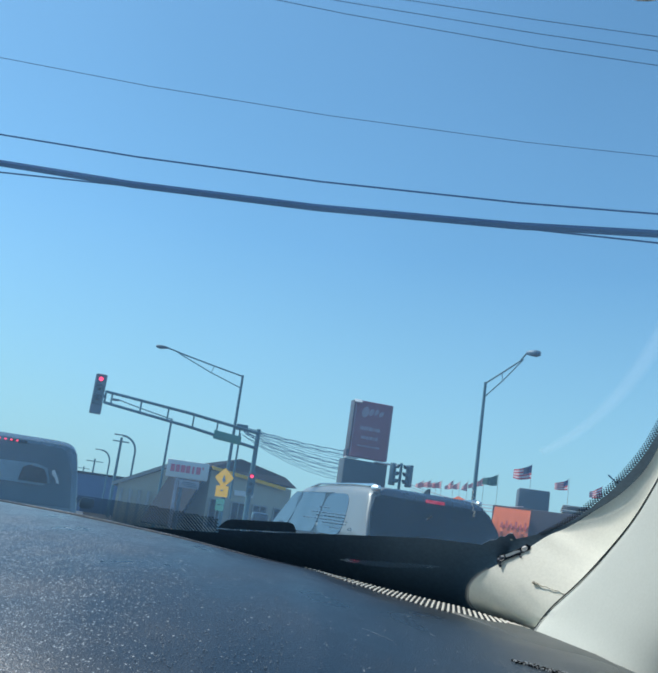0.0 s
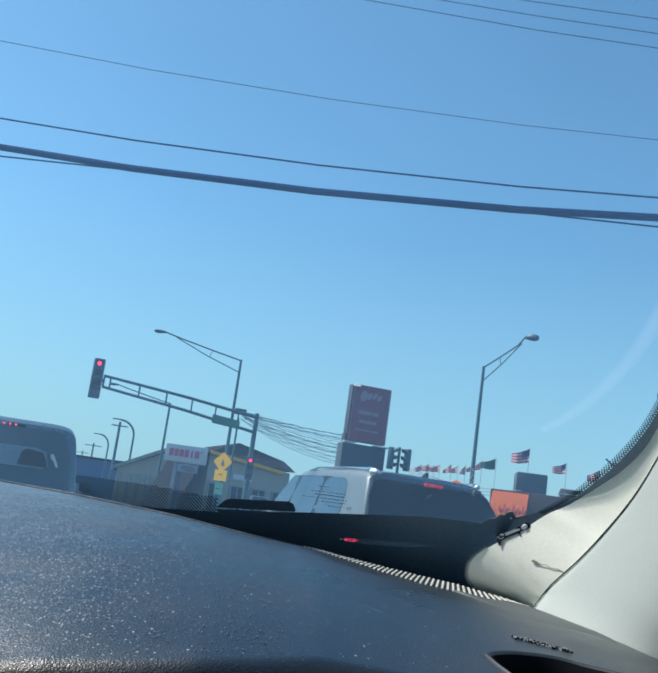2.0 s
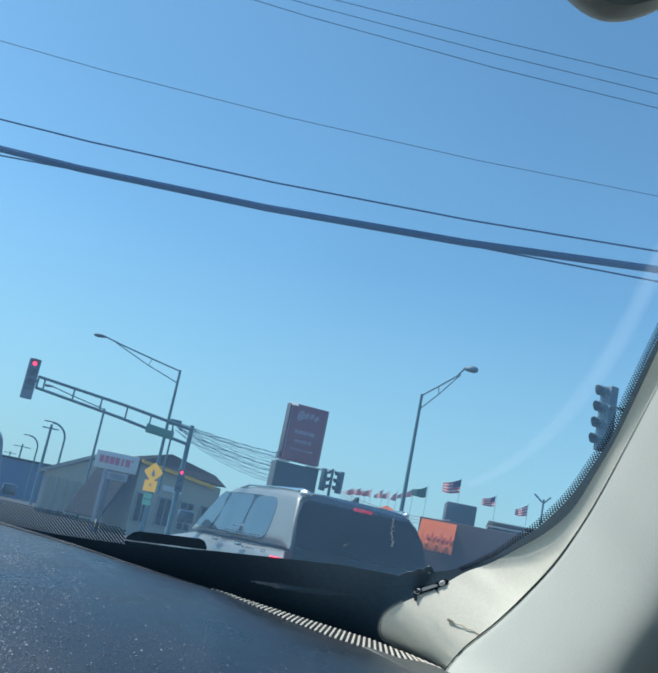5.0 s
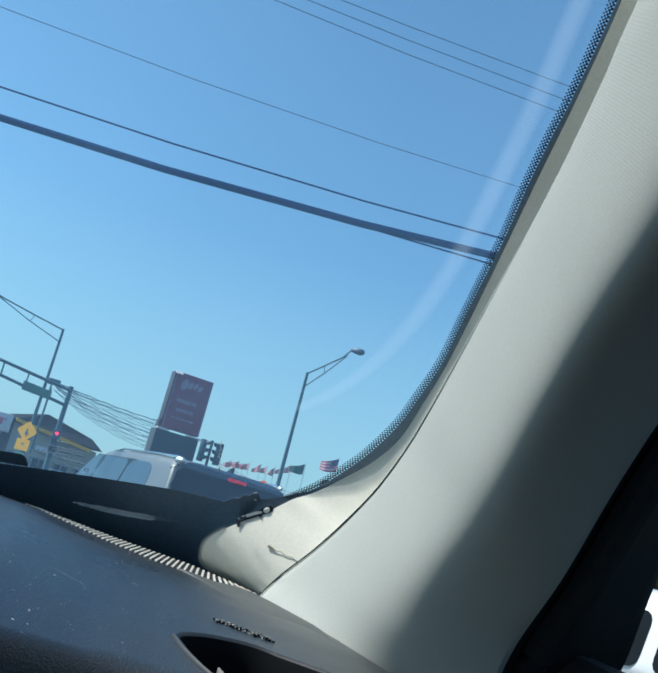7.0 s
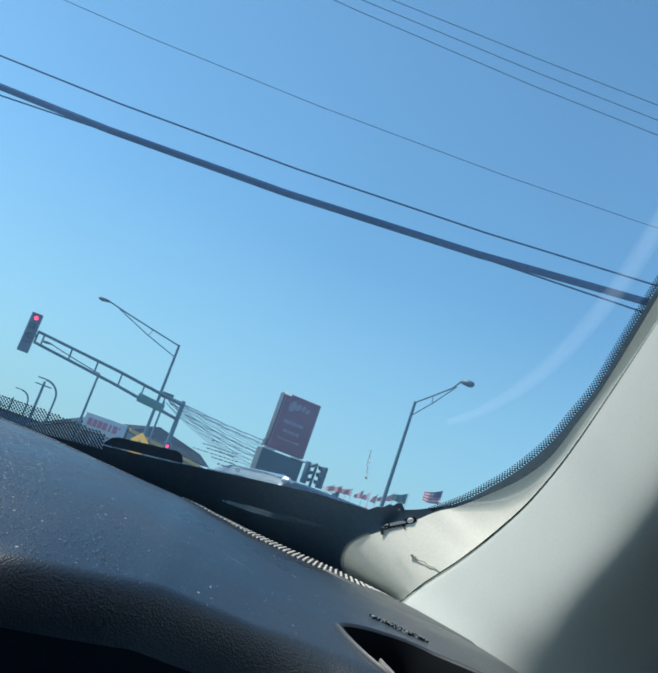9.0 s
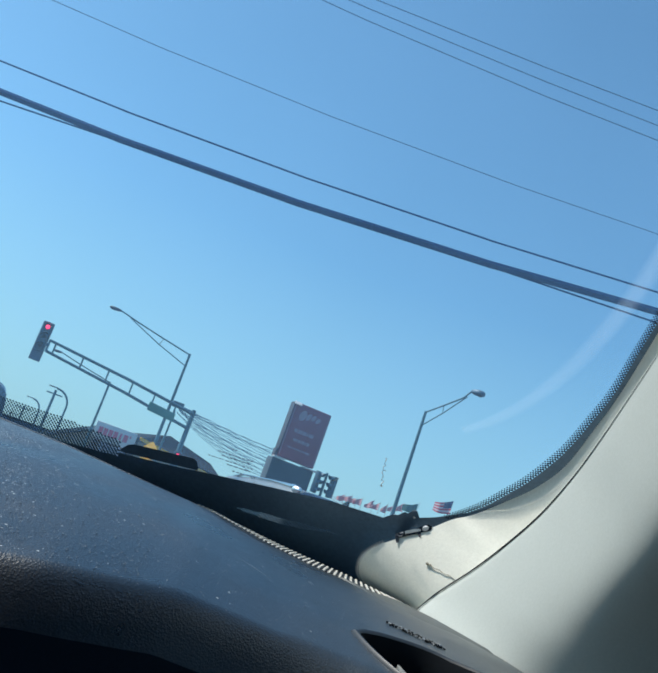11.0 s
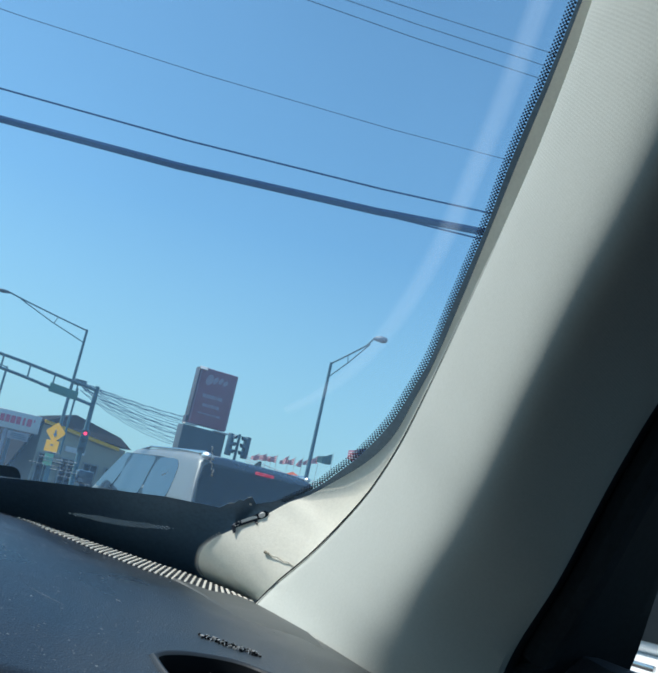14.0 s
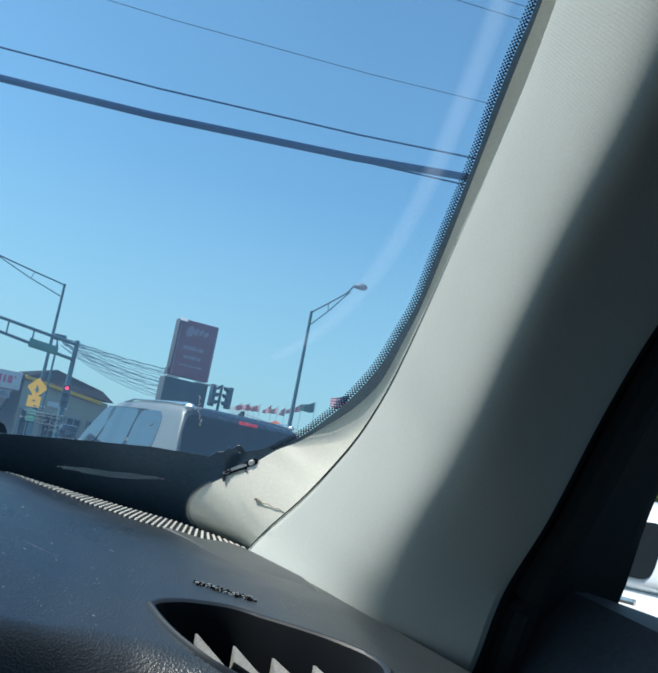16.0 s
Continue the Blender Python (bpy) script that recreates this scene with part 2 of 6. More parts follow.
M_SIGN = mat("maroon_sign_panel", (0.35, 0.12, 0.16), 0.45, vary=0.1, scale=1, fine=15)
M_RETURN = mat("darkened_panel", (0.075, 0.07, 0.085), 0.5, vary=0.15, scale=1, fine=15)
M_LETTER = mat("faded_letters", (0.50, 0.36, 0.43), 0.5, vary=0.3, scale=6)
M_BASE = mat("dark_cladding", (0.06, 0.078, 0.095), 0.6, vary=0.15, scale=1, fine=20)
M_GREY = mat("grey_cladding", (0.10, 0.13, 0.16), 0.6, vary=0.15, scale=1, fine=20)
M_TAN = mat("tan_stucco", (0.50, 0.455, 0.36), 0.8, vary=0.12, scale=0.5, fine=10, bump=0.2, bump_scale=30)
M_ROOF = mat("grey_roofing", (0.022, 0.022, 0.026), 0.9, spec=0.1, vary=0.15, scale=1, fine=12)
M_YELLOW = mat("yellow_paint", (0.98, 0.50, 0.012), 0.5, vary=0.08)
M_WHITE = mat("white_panel", (0.78, 0.76, 0.76), 0.5, vary=0.05)
M_PINK = mat("pink_letters", (0.75, 0.16, 0.24), 0.5)
M_RED_PAINT = mat("dark_red_letters", (0.40, 0.05, 0.03), 0.6)
M_MAUVE = mat("mauve_post", (0.40, 0.37, 0.42), 0.6)
M_GREEN = mat("green_sign", (0.06, 0.26, 0.20), 0.5)
M_BLUE = mat("blue_cladding", (0.08, 0.14, 0.28), 0.6, vary=0.1, scale=0.5, fine=6)
M_ORANGE = mat("orange_awning", (0.85, 0.17, 0.05), 0.7, vary=0.15, scale=1.5, fine=20)


def let_through(m, colour, share):
    """Thin cloth: part of the light comes through from behind."""
    nt = m.node_tree
    tl = nt.nodes.new("ShaderNodeBsdfTranslucent")
    tl.inputs[0].default_value = (*colour, 1)
    mx = nt.nodes.new("ShaderNodeMixShader")
    mx.inputs[0].default_value = share
    nt.links.new(nt.nodes["Principled BSDF"].outputs[0], mx.inputs[1])
    nt.links.new(tl.outputs[0], mx.inputs[2])
    nt.links.new(mx.outputs[0], nt.nodes["Material Output"].inputs["Surface"])


let_through(M_ORANGE, (0.9, 0.2, 0.07), 0.25)
M_BRICK = mat("brown_shop_wall", (0.085, 0.055, 0.055), 0.8, vary=0.2, scale=1, fine=20)
M_FLAG_R = mat("flag_red", (0.42, 0.16, 0.20), 0.8, vary=0.2, scale=4)
M_FLAG_W = mat("flag_white", (0.44, 0.36, 0.40), 0.8, vary=0.2, scale=4)
M_FLAG_B = mat("flag_blue", (0.13, 0.16, 0.26), 0.8)
M_FLAG_G = mat("flag_green", (0.10, 0.22, 0.19), 0.8, vary=0.2, scale=4)
M_LEAF = mat("green_leaves", (0.11, 0.17, 0.025), 0.6, vary=0.4, scale=1.5, fine=8)
M_BARK = mat("grey_bark", (0.10, 0.08, 0.06), 0.9, vary=0.3, scale=4, fine=40)
for m, c in ((M_FLAG_R, (0.6, 0.08, 0.1)), (M_FLAG_W, (0.8, 0.72, 0.75)), (M_FLAG_B, (0.05, 0.08, 0.25))):
    let_through(m, c, 0.6)
M_BODY_S = mat("silver_paint", (0.185, 0.20, 0.205), 0.4, metal=0.1, vary=0.05, coat=0.25)
M_BODY_D = mat("dark_paint", (0.03, 0.045, 0.07), 0.25, metal=0.3, vary=0.1, coat=0.8)
M_BODY_P = mat("blue_grey_paint", (0.11, 0.155, 0.20), 0.3, metal=0.3, vary=0.06, coat=0.8)
M_BODY_W = mat("white_paint", (0.78, 0.81, 0.82), 0.3, vary=0.04, coat=0.8)
M_TINT = mat("tinted_glass", (0.010, 0.012, 0.013), 0.14, spec=0.14)
M_PANE = mat("reflecting_glass", (0.09, 0.135, 0.175), 0.05, spec=1.0, metal=0.6)
M_CABIN = mat("cab_glass", (0.055, 0.085, 0.11), 0.2, vary=0.25, scale=3, spec=0.5)
M_VIEW = mat("painted_cab_view", (0.20, 0.28, 0.34), 0.5, vary=0.2, scale=5)
M_TYRE = mat("tyre", (0.015, 0.015, 0.016), 0.85)
M_RIM = mat("alloy", (0.35, 0.36, 0.38), 0.3, metal=0.9)
M_CHROME = mat("chrome", (0.6, 0.6, 0.6), 0.2, metal=1.0)
M_GLINT = mat("satin_metal", (0.95, 0.95, 0.95), 0.42, metal=1.0)
M_GLEAM = mat("polished_metal", (0.9, 0.9, 0.9), 0.28, metal=1.0)
M_ASPHALT = mat("asphalt", (0.05, 0.05, 0.052), 0.85, vary=0.25, scale=0.3, fine=8, bump=0.3, bump_scale=60)
M_CONC = mat("concrete", (0.35, 0.34, 0.32), 0.85, vary=0.15, scale=0.6, fine=12)
M_STREAK = glass("streak_film", (1, 1, 1), 0.3, 0.036, (0.75, 0.88, 1.0))
M_SIDE = glass("tinted_side_glass", (0.36, 0.40, 0.40))
# its dust film is tinted blue to lay a haze over the view
M_GLASS = glass("windscreen_glass", (0.86, 0.945, 0.96), 0.02, 0.105, (0.34, 0.64, 1.0))


# ---- small mesh tools ----
EYE = 1.2


def at(bearing, dist, z=0.0):
    b = radians(bearing)
    return Vector((dist * math.sin(b), dist * math.cos(b), z))


def up(bearing, elev, dist):
    return at(bearing, dist, EYE + dist * math.tan(radians(elev)))


def empty(name, label, category, group="", where=(0, 0, 0), turn=0.0, kind=""):
    ob = new(name)
    ob.empty_display_size = 0.2
    ob.matrix_world = pose(*where, 0, 0, turn)
    return tagged(ob, label, category, group, kind)


def part(name, bm, material, parent=None, label="", smooth=True, category="", group="", kind=""):
    me = bpy.data.meshes.new(name)
    bmesh.ops.recalc_face_normals(bm, faces=bm.faces)
    bm.to_mesh(me)
    bm.free()
    me.materials.append(material)
    if smooth:
        me.polygons.foreach_set("use_smooth", [True] * len(me.polygons))
        me.set_sharp_from_angle(angle=radians(38))
    ob = new(name, me)
    ob.parent = parent
    return tagged(ob, label, category, group, kind)


def box(bm, centre, size, turn=0.0, bevel=0.0, tilt=0.0):
    r = bmesh.ops.create_cube(bm, size=1)
    m = pose(*centre, tilt, 0, turn) @ Matrix.Diagonal((*size, 1))
    bmesh.ops.transform(bm, matrix=m, verts=r["verts"])
    if bevel:
        es = list({e for v in r["verts"] for e in v.link_edges})
        bmesh.ops.bevel(bm, geom=es, offset=bevel, segments=2, affect="EDGES", profile=0.5)
    return bm


def tube(bm, pts, radii, sides=8, cap=True):
    """A round bar along a line of points, with a radius at each."""
    pts = [Vector(p) for p in pts]
    if not hasattr(radii, "__len__"):
        radii = [radii] * len(pts)
    rings = []
    for i, p in enumerate(pts):
        d = (pts[min(i + 1, len(pts) - 1)] - pts[max(i - 1, 0)]).normalized()
        ref = Vector((0, 0, 1)) if abs(d.z) < 0.9 else Vector((1, 0, 0))
        a = d.cross(ref).normalized()
        b = d.cross(a)
        rings.append([bm.verts.new(p + (a * math.cos(k * 2 * math.pi / sides) + b * math.sin(k * 2 * math.pi / sides)) * radii[i]) for k in range(sides)])
    for r0, r1 in zip(rings, rings[1:]):
        for k in range(sides):
            bm.faces.new((r0[k], r0[(k + 1) % sides], r1[(k + 1) % sides], r1[k]))
    if cap:
        bm.faces.new(rings[0])
        bm.faces.new(rings[-1])
    return bm


def loft(bm, rows, closed=False):
    """A skin over rows of points."""
    vs = [[bm.verts.new(Vector(p)) for p in row] for row in rows]
    for r0, r1 in zip(vs, vs[1:]):
        n = len(r0)
        for k in range(n if closed else n - 1):
            bm.faces.new((r0[k], r0[(k + 1) % n], r1[(k + 1) % n], r1[k]))
    return vs


def slab(bm, outline, thick):
    """A flat plate: outline points, given depth along the vector thick."""
    a = [bm.verts.new(Vector(p)) for p in outline]
    b = [bm.verts.new(Vector(p) + Vector(thick)) for p in outline]
    bm.faces.new(a)
    bm.faces.new(b[::-1])
    for k in range(len(a)):
        bm.faces.new((a[k], b[k], b[(k + 1) % len(a)], a[(k + 1) % len(a)]))
    return bm


def curve_at(ctrl, s):
    """A smooth point at s in 0..1 on a line of control points."""
    n = len(ctrl) - 1
    i = min(int(s * n), n - 1)
    t = s * n - i
    p = [Vector(ctrl[max(min(j, n), 0)]) for j in (i - 1, i, i + 1, i + 2)]
    return 0.5 * ((2 * p[1]) + (p[2] - p[0]) * t + (2 * p[0] - 5 * p[1] + 4 * p[2] - p[3]) * t * t + (3 * p[1] - p[0] - 3 * p[2] + p[3]) * t ** 3)


def bm_new():
    return bmesh.new()


# ---- ground ----
g = bm_new()
bmesh.ops.create_grid(g, x_segments=2, y_segments=2, size=1500)
part("ground", g, M_ASPHALT, None, "grey asphalt of a wide road junction", False, "ground", "", "structure")

# ---- car interior ----
car = empty("car_interior", "car interior with a dark grained dashboard and pale pillar trim", "car")

# the far edge of the dashboard: x against y and z
EDGE_X = [-1.05, -0.55, -0.3, -0.2, -0.105, -0.035, 0.0175, 0.032, 0.063, 0.094, 0.125, 0.153, 0.168, 0.2, 0.253, 0.32, 0.42, 0.52]
EDGE_Y = [1.0, 0.95, 0.9, 0.85, 0.785, 0.75, 0.735, 0.737, 0.741, 0.736, 0.7225, 0.700, 0.675, 0.615, 0.535, 0.45, 0.36, 0.3]
EDGE_Z = [1.19, 1.192, 1.19, 1.187, 1.1825, 1.1765, 1.1728, 1.1708, 1.1672, 1.1643, 1.1621, 1.1585, 1.156, 1.149, 1.1325, 1.112, 1.08, 1.06]
# how far the defroster slats reach back from that edge
SLAT_X = [0.004, 0.0175, 0.03, 0.05, 0.08, 0.10, 0.12, 0.137, 0.15, 0.159, 0.168]
SLAT_W = [0.0015, 0.006, 0.014, 0.024, 0.036, 0.042, 0.045, 0.042, 0.031, 0.019, 0.008]
NEAR_X = [-1.05, -0.1, -0.02, 0.06, 0.12, 0.2, 0.3, 0.52]
NEAR_Y = [0.443, 0.418, 0.429, 0.459, 0.463, 0.42, 0.36, 0.24]


def edge(x):
    return Vector((x, float(np.interp(x, EDGE_X, EDGE_Y)), float(np.interp(x, EDGE_X, EDGE_Z))))


def slat_width(x):
    return float(np.interp(x, SLAT_X, SLAT_W, 0.0, 0.0))


def near_y(x):
    """Where the dashboard's top begins to roll over, eased along its length."""
    return float(np.mean(np.interp([x - 0.04, x - 0.02, x, x + 0.02, x + 0.04], NEAR_X, NEAR_Y)))


def dash_z(x, y):
    """Height of the dashboard top, which falls gently towards the driver and then rolls over."""
    e = edge(x)
    d = max(e.y - y, 0.0)
    z = e.z + 0.0235 * d - 0.517 * d * d
    z -= float(np.interp(x, [0.0, 0.03, 0.06, 0.14, 0.158, 0.172], [0.0, 0.6, 1.0, 1.0, 0.4, 0.0])) * float(np.interp(d, [0.0, 0.025, 0.045, 0.06, 0.08, 0.11, 0.14], [0.0, 0.0018, 0.0032, 0.0034, 0.0026, 0.001, 0.0]))
    near = near_y(x)
    if y < near:
        k = near - y
        z -= float(np.interp(x, [0.07, 0.125], [6.5, 1.3])) * k * k / (k + 0.075)
    return z


def dash_at(x, y):
    return Vector((x, y, dash_z(x, y)))


def face_y(x):
    """Where the dashboard's top ends and its lower face, coloured dark for shade, begins."""
    return near_y(x) - float(np.interp(x, [0.07, 0.12], [0.017, 0.06]))


# outline of the air vent's rim on the dashboard (x, y)
VENT = [(0.1035, 0.4932), (0.1082, 0.4983), (0.1229, 0.5027), (0.1444, 0.4998), (0.1691, 0.4803), (0.1854, 0.4645), (0.1966, 0.4483), (0.1967, 0.4314), (0.1861, 0.4186), (0.1614, 0.4245), (0.1397, 0.438), (0.1266, 0.4485), (0.1163, 0.4627), (0.1083, 0.4789)]
VENT_MID = Vector((0.150, 0.462, 0))


def in_vent(x, y, scale):
    px, py = VENT_MID.x + (x - VENT_MID.x) / scale, VENT_MID.y + (y - VENT_MID.y) / scale
    hit = False
    for (x0, y0), (x1, y1) in zip(VENT, VENT[1:] + VENT[:1]):
        if (y0 > py) != (y1 > py) and px < x0 + (py - y0) / (y1 - y0) * (x1 - x0):
            hit = not hit
    return hit


d = bm_new()
xs = [-1.05 + 0.95 * i / 40 for i in range(40)] + [-0.1 + 0.4 * i / 110 for i in range(110)] + [0.3 + 0.22 * i / 20 for i in range(21)]
loft(d, [[dash_at(x, edge(x).y + (face_y(x) - edge(x).y) * j / 130) for j in range(131)] for x in xs])
bmesh.ops.delete(d, geom=[f for f in d.faces if in_vent(*f.calc_center_median().xy, 1.03)], context="FACES")
dash = part("dashboard", d, M_DASH, car, "dark grained plastic dashboard top")
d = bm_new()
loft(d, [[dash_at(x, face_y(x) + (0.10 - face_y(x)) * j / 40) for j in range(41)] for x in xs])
part("dash_face", d, M_FACE, dash, "lower face, coloured near-black for its shade")

# straight slats of the defroster grille, running back from the edge and fanning out
def slat_end(x, u):
    w = slat_width(x) * u
    lean = float(np.interp(x, [0.02, 0.10, 0.137, 0.159], [-0.25, -0.20, -0.12, 0.0]))
    return Vector((x + lean * w, edge(x).y - w, dash_z(x + lean * w, edge(x).y - w)))


for i in range(47):
    x = 0.1664 - 0.00345 * i
    b = bm_new()
    half = 0.00085
    row = []
    for u in (0.0, 0.04, 0.96, 1.0):
        p = slat_end(x, 0.0).lerp(slat_end(x, 1.0), u)
        top = 0.0010 if 0 < u < 1 else 0.0002
        row.append([p + Vector((sx * half, 0, dz)) for sx, dz in ((-1, -0.002), (-1, top - 0.0003), (-0.75, top), (0.75, top), (1, top - 0.0003), (1, -0.002))])
    vs = loft(b, row)
    b.faces.new(vs[0])
    b.faces.new(vs[-1])
    part("defroster_slat", b, M_RIB, dash, "", False)
b = bm_new()
loft(b, [[slat_end(x, u) + Vector((0, 0, 0.0003)) for u in (0.0, 0.25, 0.5, 0.75, 1.0)] for x in [0.004 + 0.1635 * k / 60 for k in range(61)]])
part("defroster_slot", b, M_RUBBER, dash)
# pale sheet below the grille: the cover's reflection put in as colour
b = bm_new()
rows = []
for k in range(41):
    x = 0.108 + 0.084 * k / 40
    lo = float(np.interp(x, [0.108, 0.122, 0.137, 0.161, 0.184, 0.192], [0.668, 0.625, 0.596, 0.577, 0.570, 0.556]))
    hi = max(edge(x).y - slat_width(x) * 1.01, lo + 0.0005)
    ease = min(1.0, (x - 0.108) / 0.045)
    lo = hi - (hi - lo) * ease * ease * (3 - 2 * ease)
    rows.append([dash_at(x, lo + (hi - lo) * u) + Vector((0, 0, 0.0009 * min(1.0, 8 * u))) for u in (0.0, 0.06, 0.2, 0.4, 0.6, 0.8, 1.0)])
loft(b, rows)
part("cover_sheen", b, M_SHEEN, dash, "pale olive-grey sheet painted as the cover's reflection below the grille")
b = bm_new()
loft(b, [[edge(x) + Vector((0, -0.001, -0.0005)), edge(x) + Vector((0, 0.004, -0.003)), edge(x) + Vector((0, 0.006, -0.05))] for x in xs])
part("dash_lip", b, M_RUBBER, dash)
b = bm_new()
tube(b, [dash_at(x, edge(x).y - 0.011) + Vector((0, 0, -0.0002)) for x in [-0.7 + 0.715 * k / 80 for k in range(81)]], [0.0009 * min(1, (81 - k) / 20) for k in range(81)], 6)
part("edge_groove", b, M_RUBBER, dash, "dark groove along the far edge", False)
b = bm_new()
tube(b, [edge(x) + Vector((0, -0.0025, 0.0003)) for x in [-0.7 + 0.715 * k / 80 for k in range(81)]], [0.0016 * min(1, (81 - k) / 20) for k in range(81)], 8)
part("edge_bead", b, M_DASH, dash, "rounded bead along the far edge")

# the windscreen lies in one sloping plane
GN = Vector((0.243, 0.633, 0.735)).normalized()
GC = GN.dot(Vector((0.153, 0.733, 1.197)))


def on_glass(x, z, lift=0.0):
    """The point of the pane at x and height z; lift moves it into the car."""
    y = (GC - GN.x * x - GN.z * z) / GN.y
    return Vector((x, y, z)) - GN * lift


# line of the trim's edge, from its foot upward
TRIM = [(0.166, 0.658, 1.156), (0.179, 0.668, 1.172), (0.192, 0.646, 1.194), (0.202, 0.623, 1.216), (0.21, 0.601, 1.238), (0.2148, 0.578, 1.262), (0.2155, 0.555, 1.282), (0.2158, 0.533, 1.303), (0.2152, 0.51, 1.323), (0.2145, 0.488, 1.342), (0.2132, 0.465, 1.359), (0.2112, 0.443, 1.3745), (0.2087, 0.421, 1.389), (0.2052, 0.4, 1.401), (0.201, 0.379, 1.411), (0.1965, 0.36, 1.42), (0.1835, 0.3, 1.442), (0.163, 0.2, 1.475)]
# where the lower pillar cover meets the pane (x, z), from its foot upward
COVER = [(0.185, 1.146), (0.1586, 1.1562), (0.1472, 1.1624), (0.1404, 1.1696), (0.1386, 1.181), (0.1442, 1.1915), (0.1558, 1.2024), (0.1691, 1.2143), (0.1793, 1.2252), (0.1901, 1.233), (0.2015, 1.2449), (0.2137, 1.2592), (0.2213, 1.2758), (0.223, 1.2976), (0.2237, 1.3174), (0.2222, 1.3439), (0.2201, 1.3699), (0.2169, 1.4051), (0.2145, 1.4346), (0.21, 1.47), (0.2, 1.52)]
# the matching places along the trim's edge
COVER_TO_TRIM = [0, 0.05, 0.1, 0.15, 0.3, 0.6, 1.2, 1.9, 2.5, 3.0, 3.6, 4.3, 5.2, 6.2, 7.3, 8.8, 10.3, 12.8, 15, 16, 17]
# the inner edge of the black border on the pane (x, z)
SKY_EDGE = [(0.1734, 1.2265), (0.1875, 1.2396), (0.196, 1.2513), (0.2045, 1.2645), (0.2124, 1.2841), (0.2155, 1.3033), (0.2172, 1.319), (0.2159, 1.3392), (0.2147, 1.3581), (0.2135, 1.379), (0.211, 1.3984), (0.2095, 1.4177), (0.209, 1.434), (0.205, 1.47), (0.196, 1.52)]
BAND_X = [-1.1, -0.35, -0.197, -0.135, -0.067, -0.004, 0.054, 0.1, 0.14, 0.153, 0.1684, 0.185]
BAND_Z = [1.19, 1.188, 1.1885, 1.188, 1.1927, 1.2015, 1.2075, 1.2118, 1.2125, 1.2175, 1.2232, 1.2320]


def band(x):
    return float(np.interp(x, BAND_X, BAND_Z))


def sky_edge(s):
    return curve_at([(x, z, 0) for x, z in SKY_EDGE], s)


# the pale lower pillar cover: from the pane to the trim's edge
CABIN = Vector((0.02, 0.03, 1.2))


def to_pane(p):
    """The place on the pane behind which p lies, seen from the cabin."""
    ray = p - CABIN
    return CABIN + ray * ((GC - GN.dot(CABIN) - 0.0045) / GN.dot(ray))


def cover_pull(s, u):
    """How far the cover stands off the pane, as a share of the way to the eye: u runs from its rim to the trim."""
    rim = float(np.interp(s, [0.0, 0.10, 0.17, 0.22, 0.26, 0.30, 0.34, 0.38, 0.43, 0.50], [0.046, 0.060, 0.058, 0.052, 0.045, 0.034, 0.022, 0.012, 0.005, 0.0]))
    deep = float(np.interp(s, [0.0, 0.05, 0.10, 0.15, 0.20, 0.25, 0.30, 0.35, 0.40, 0.45, 0.50, 0.55, 0.60, 0.70, 0.80, 1.0], [0.060, 0.075, 0.089, 0.102, 0.110, 0.109, 0.099, 0.083, 0.066, 0.051, 0.038, 0.028, 0.021, 0.013, 0.010, 0.007]))
    return rim + (deep - rim) * u


b = bm_new()
rows = []
for i in range(91):
    s = i / 90
    g0 = curve_at([tuple(on_glass(x, z, 0.0037)) for x, z in COVER], s)
    t0 = to_pane(curve_at(TRIM, float(np.interp(s * 20, range(21), COVER_TO_TRIM)) / 17))
    rows.append([(g0 + (t0 - g0) * (k / 12)).lerp(CABIN, cover_pull(s, min(k / 12, 1.0))) for k in range(17)])
loft(b, rows)
COVER_SKIN = [p for row in rows for p in row]


def on_cover(x, z, lift=0.0012):
    """The place on the cover behind which the pane's point (x, z) lies, seen from the cabin."""
    p = on_glass(x, z)
    d = (p - CABIN).normalized()
    best = max(COVER_SKIN, key=lambda q: (q - CABIN).normalized().dot(d))
    if (best - CABIN).normalized().dot(d) < math.cos(radians(0.35)):
        best = p
    return CABIN + d * ((best - CABIN).length - lift)


cover = part("pillar_cover", b, M_CREAM, car, "pale cream plastic cover at the pillar's foot")

b = bm_new()
ends = on_cover(0.1808, 1.1872, 0.0012), on_cover(0.2067, 1.1818, 0.0012)
line = [ends[0].lerp(ends[1], k / 24) + Vector((0, 0, 0.0004 * math.sin(k * 0.8))) for k in range(25)]
tube(b, line, [0.0002 + 0.0009 * max(0.0, 1 - k / 7) * (0.7 + 0.3 * math.sin(k * 2.3)) + 0.0002 * math.sin(k * 1.7) ** 2 for k in range(25)], 6)
part("cover_mark", b, M_BROWN, cover, "thin brown line, thicker at one end", False)

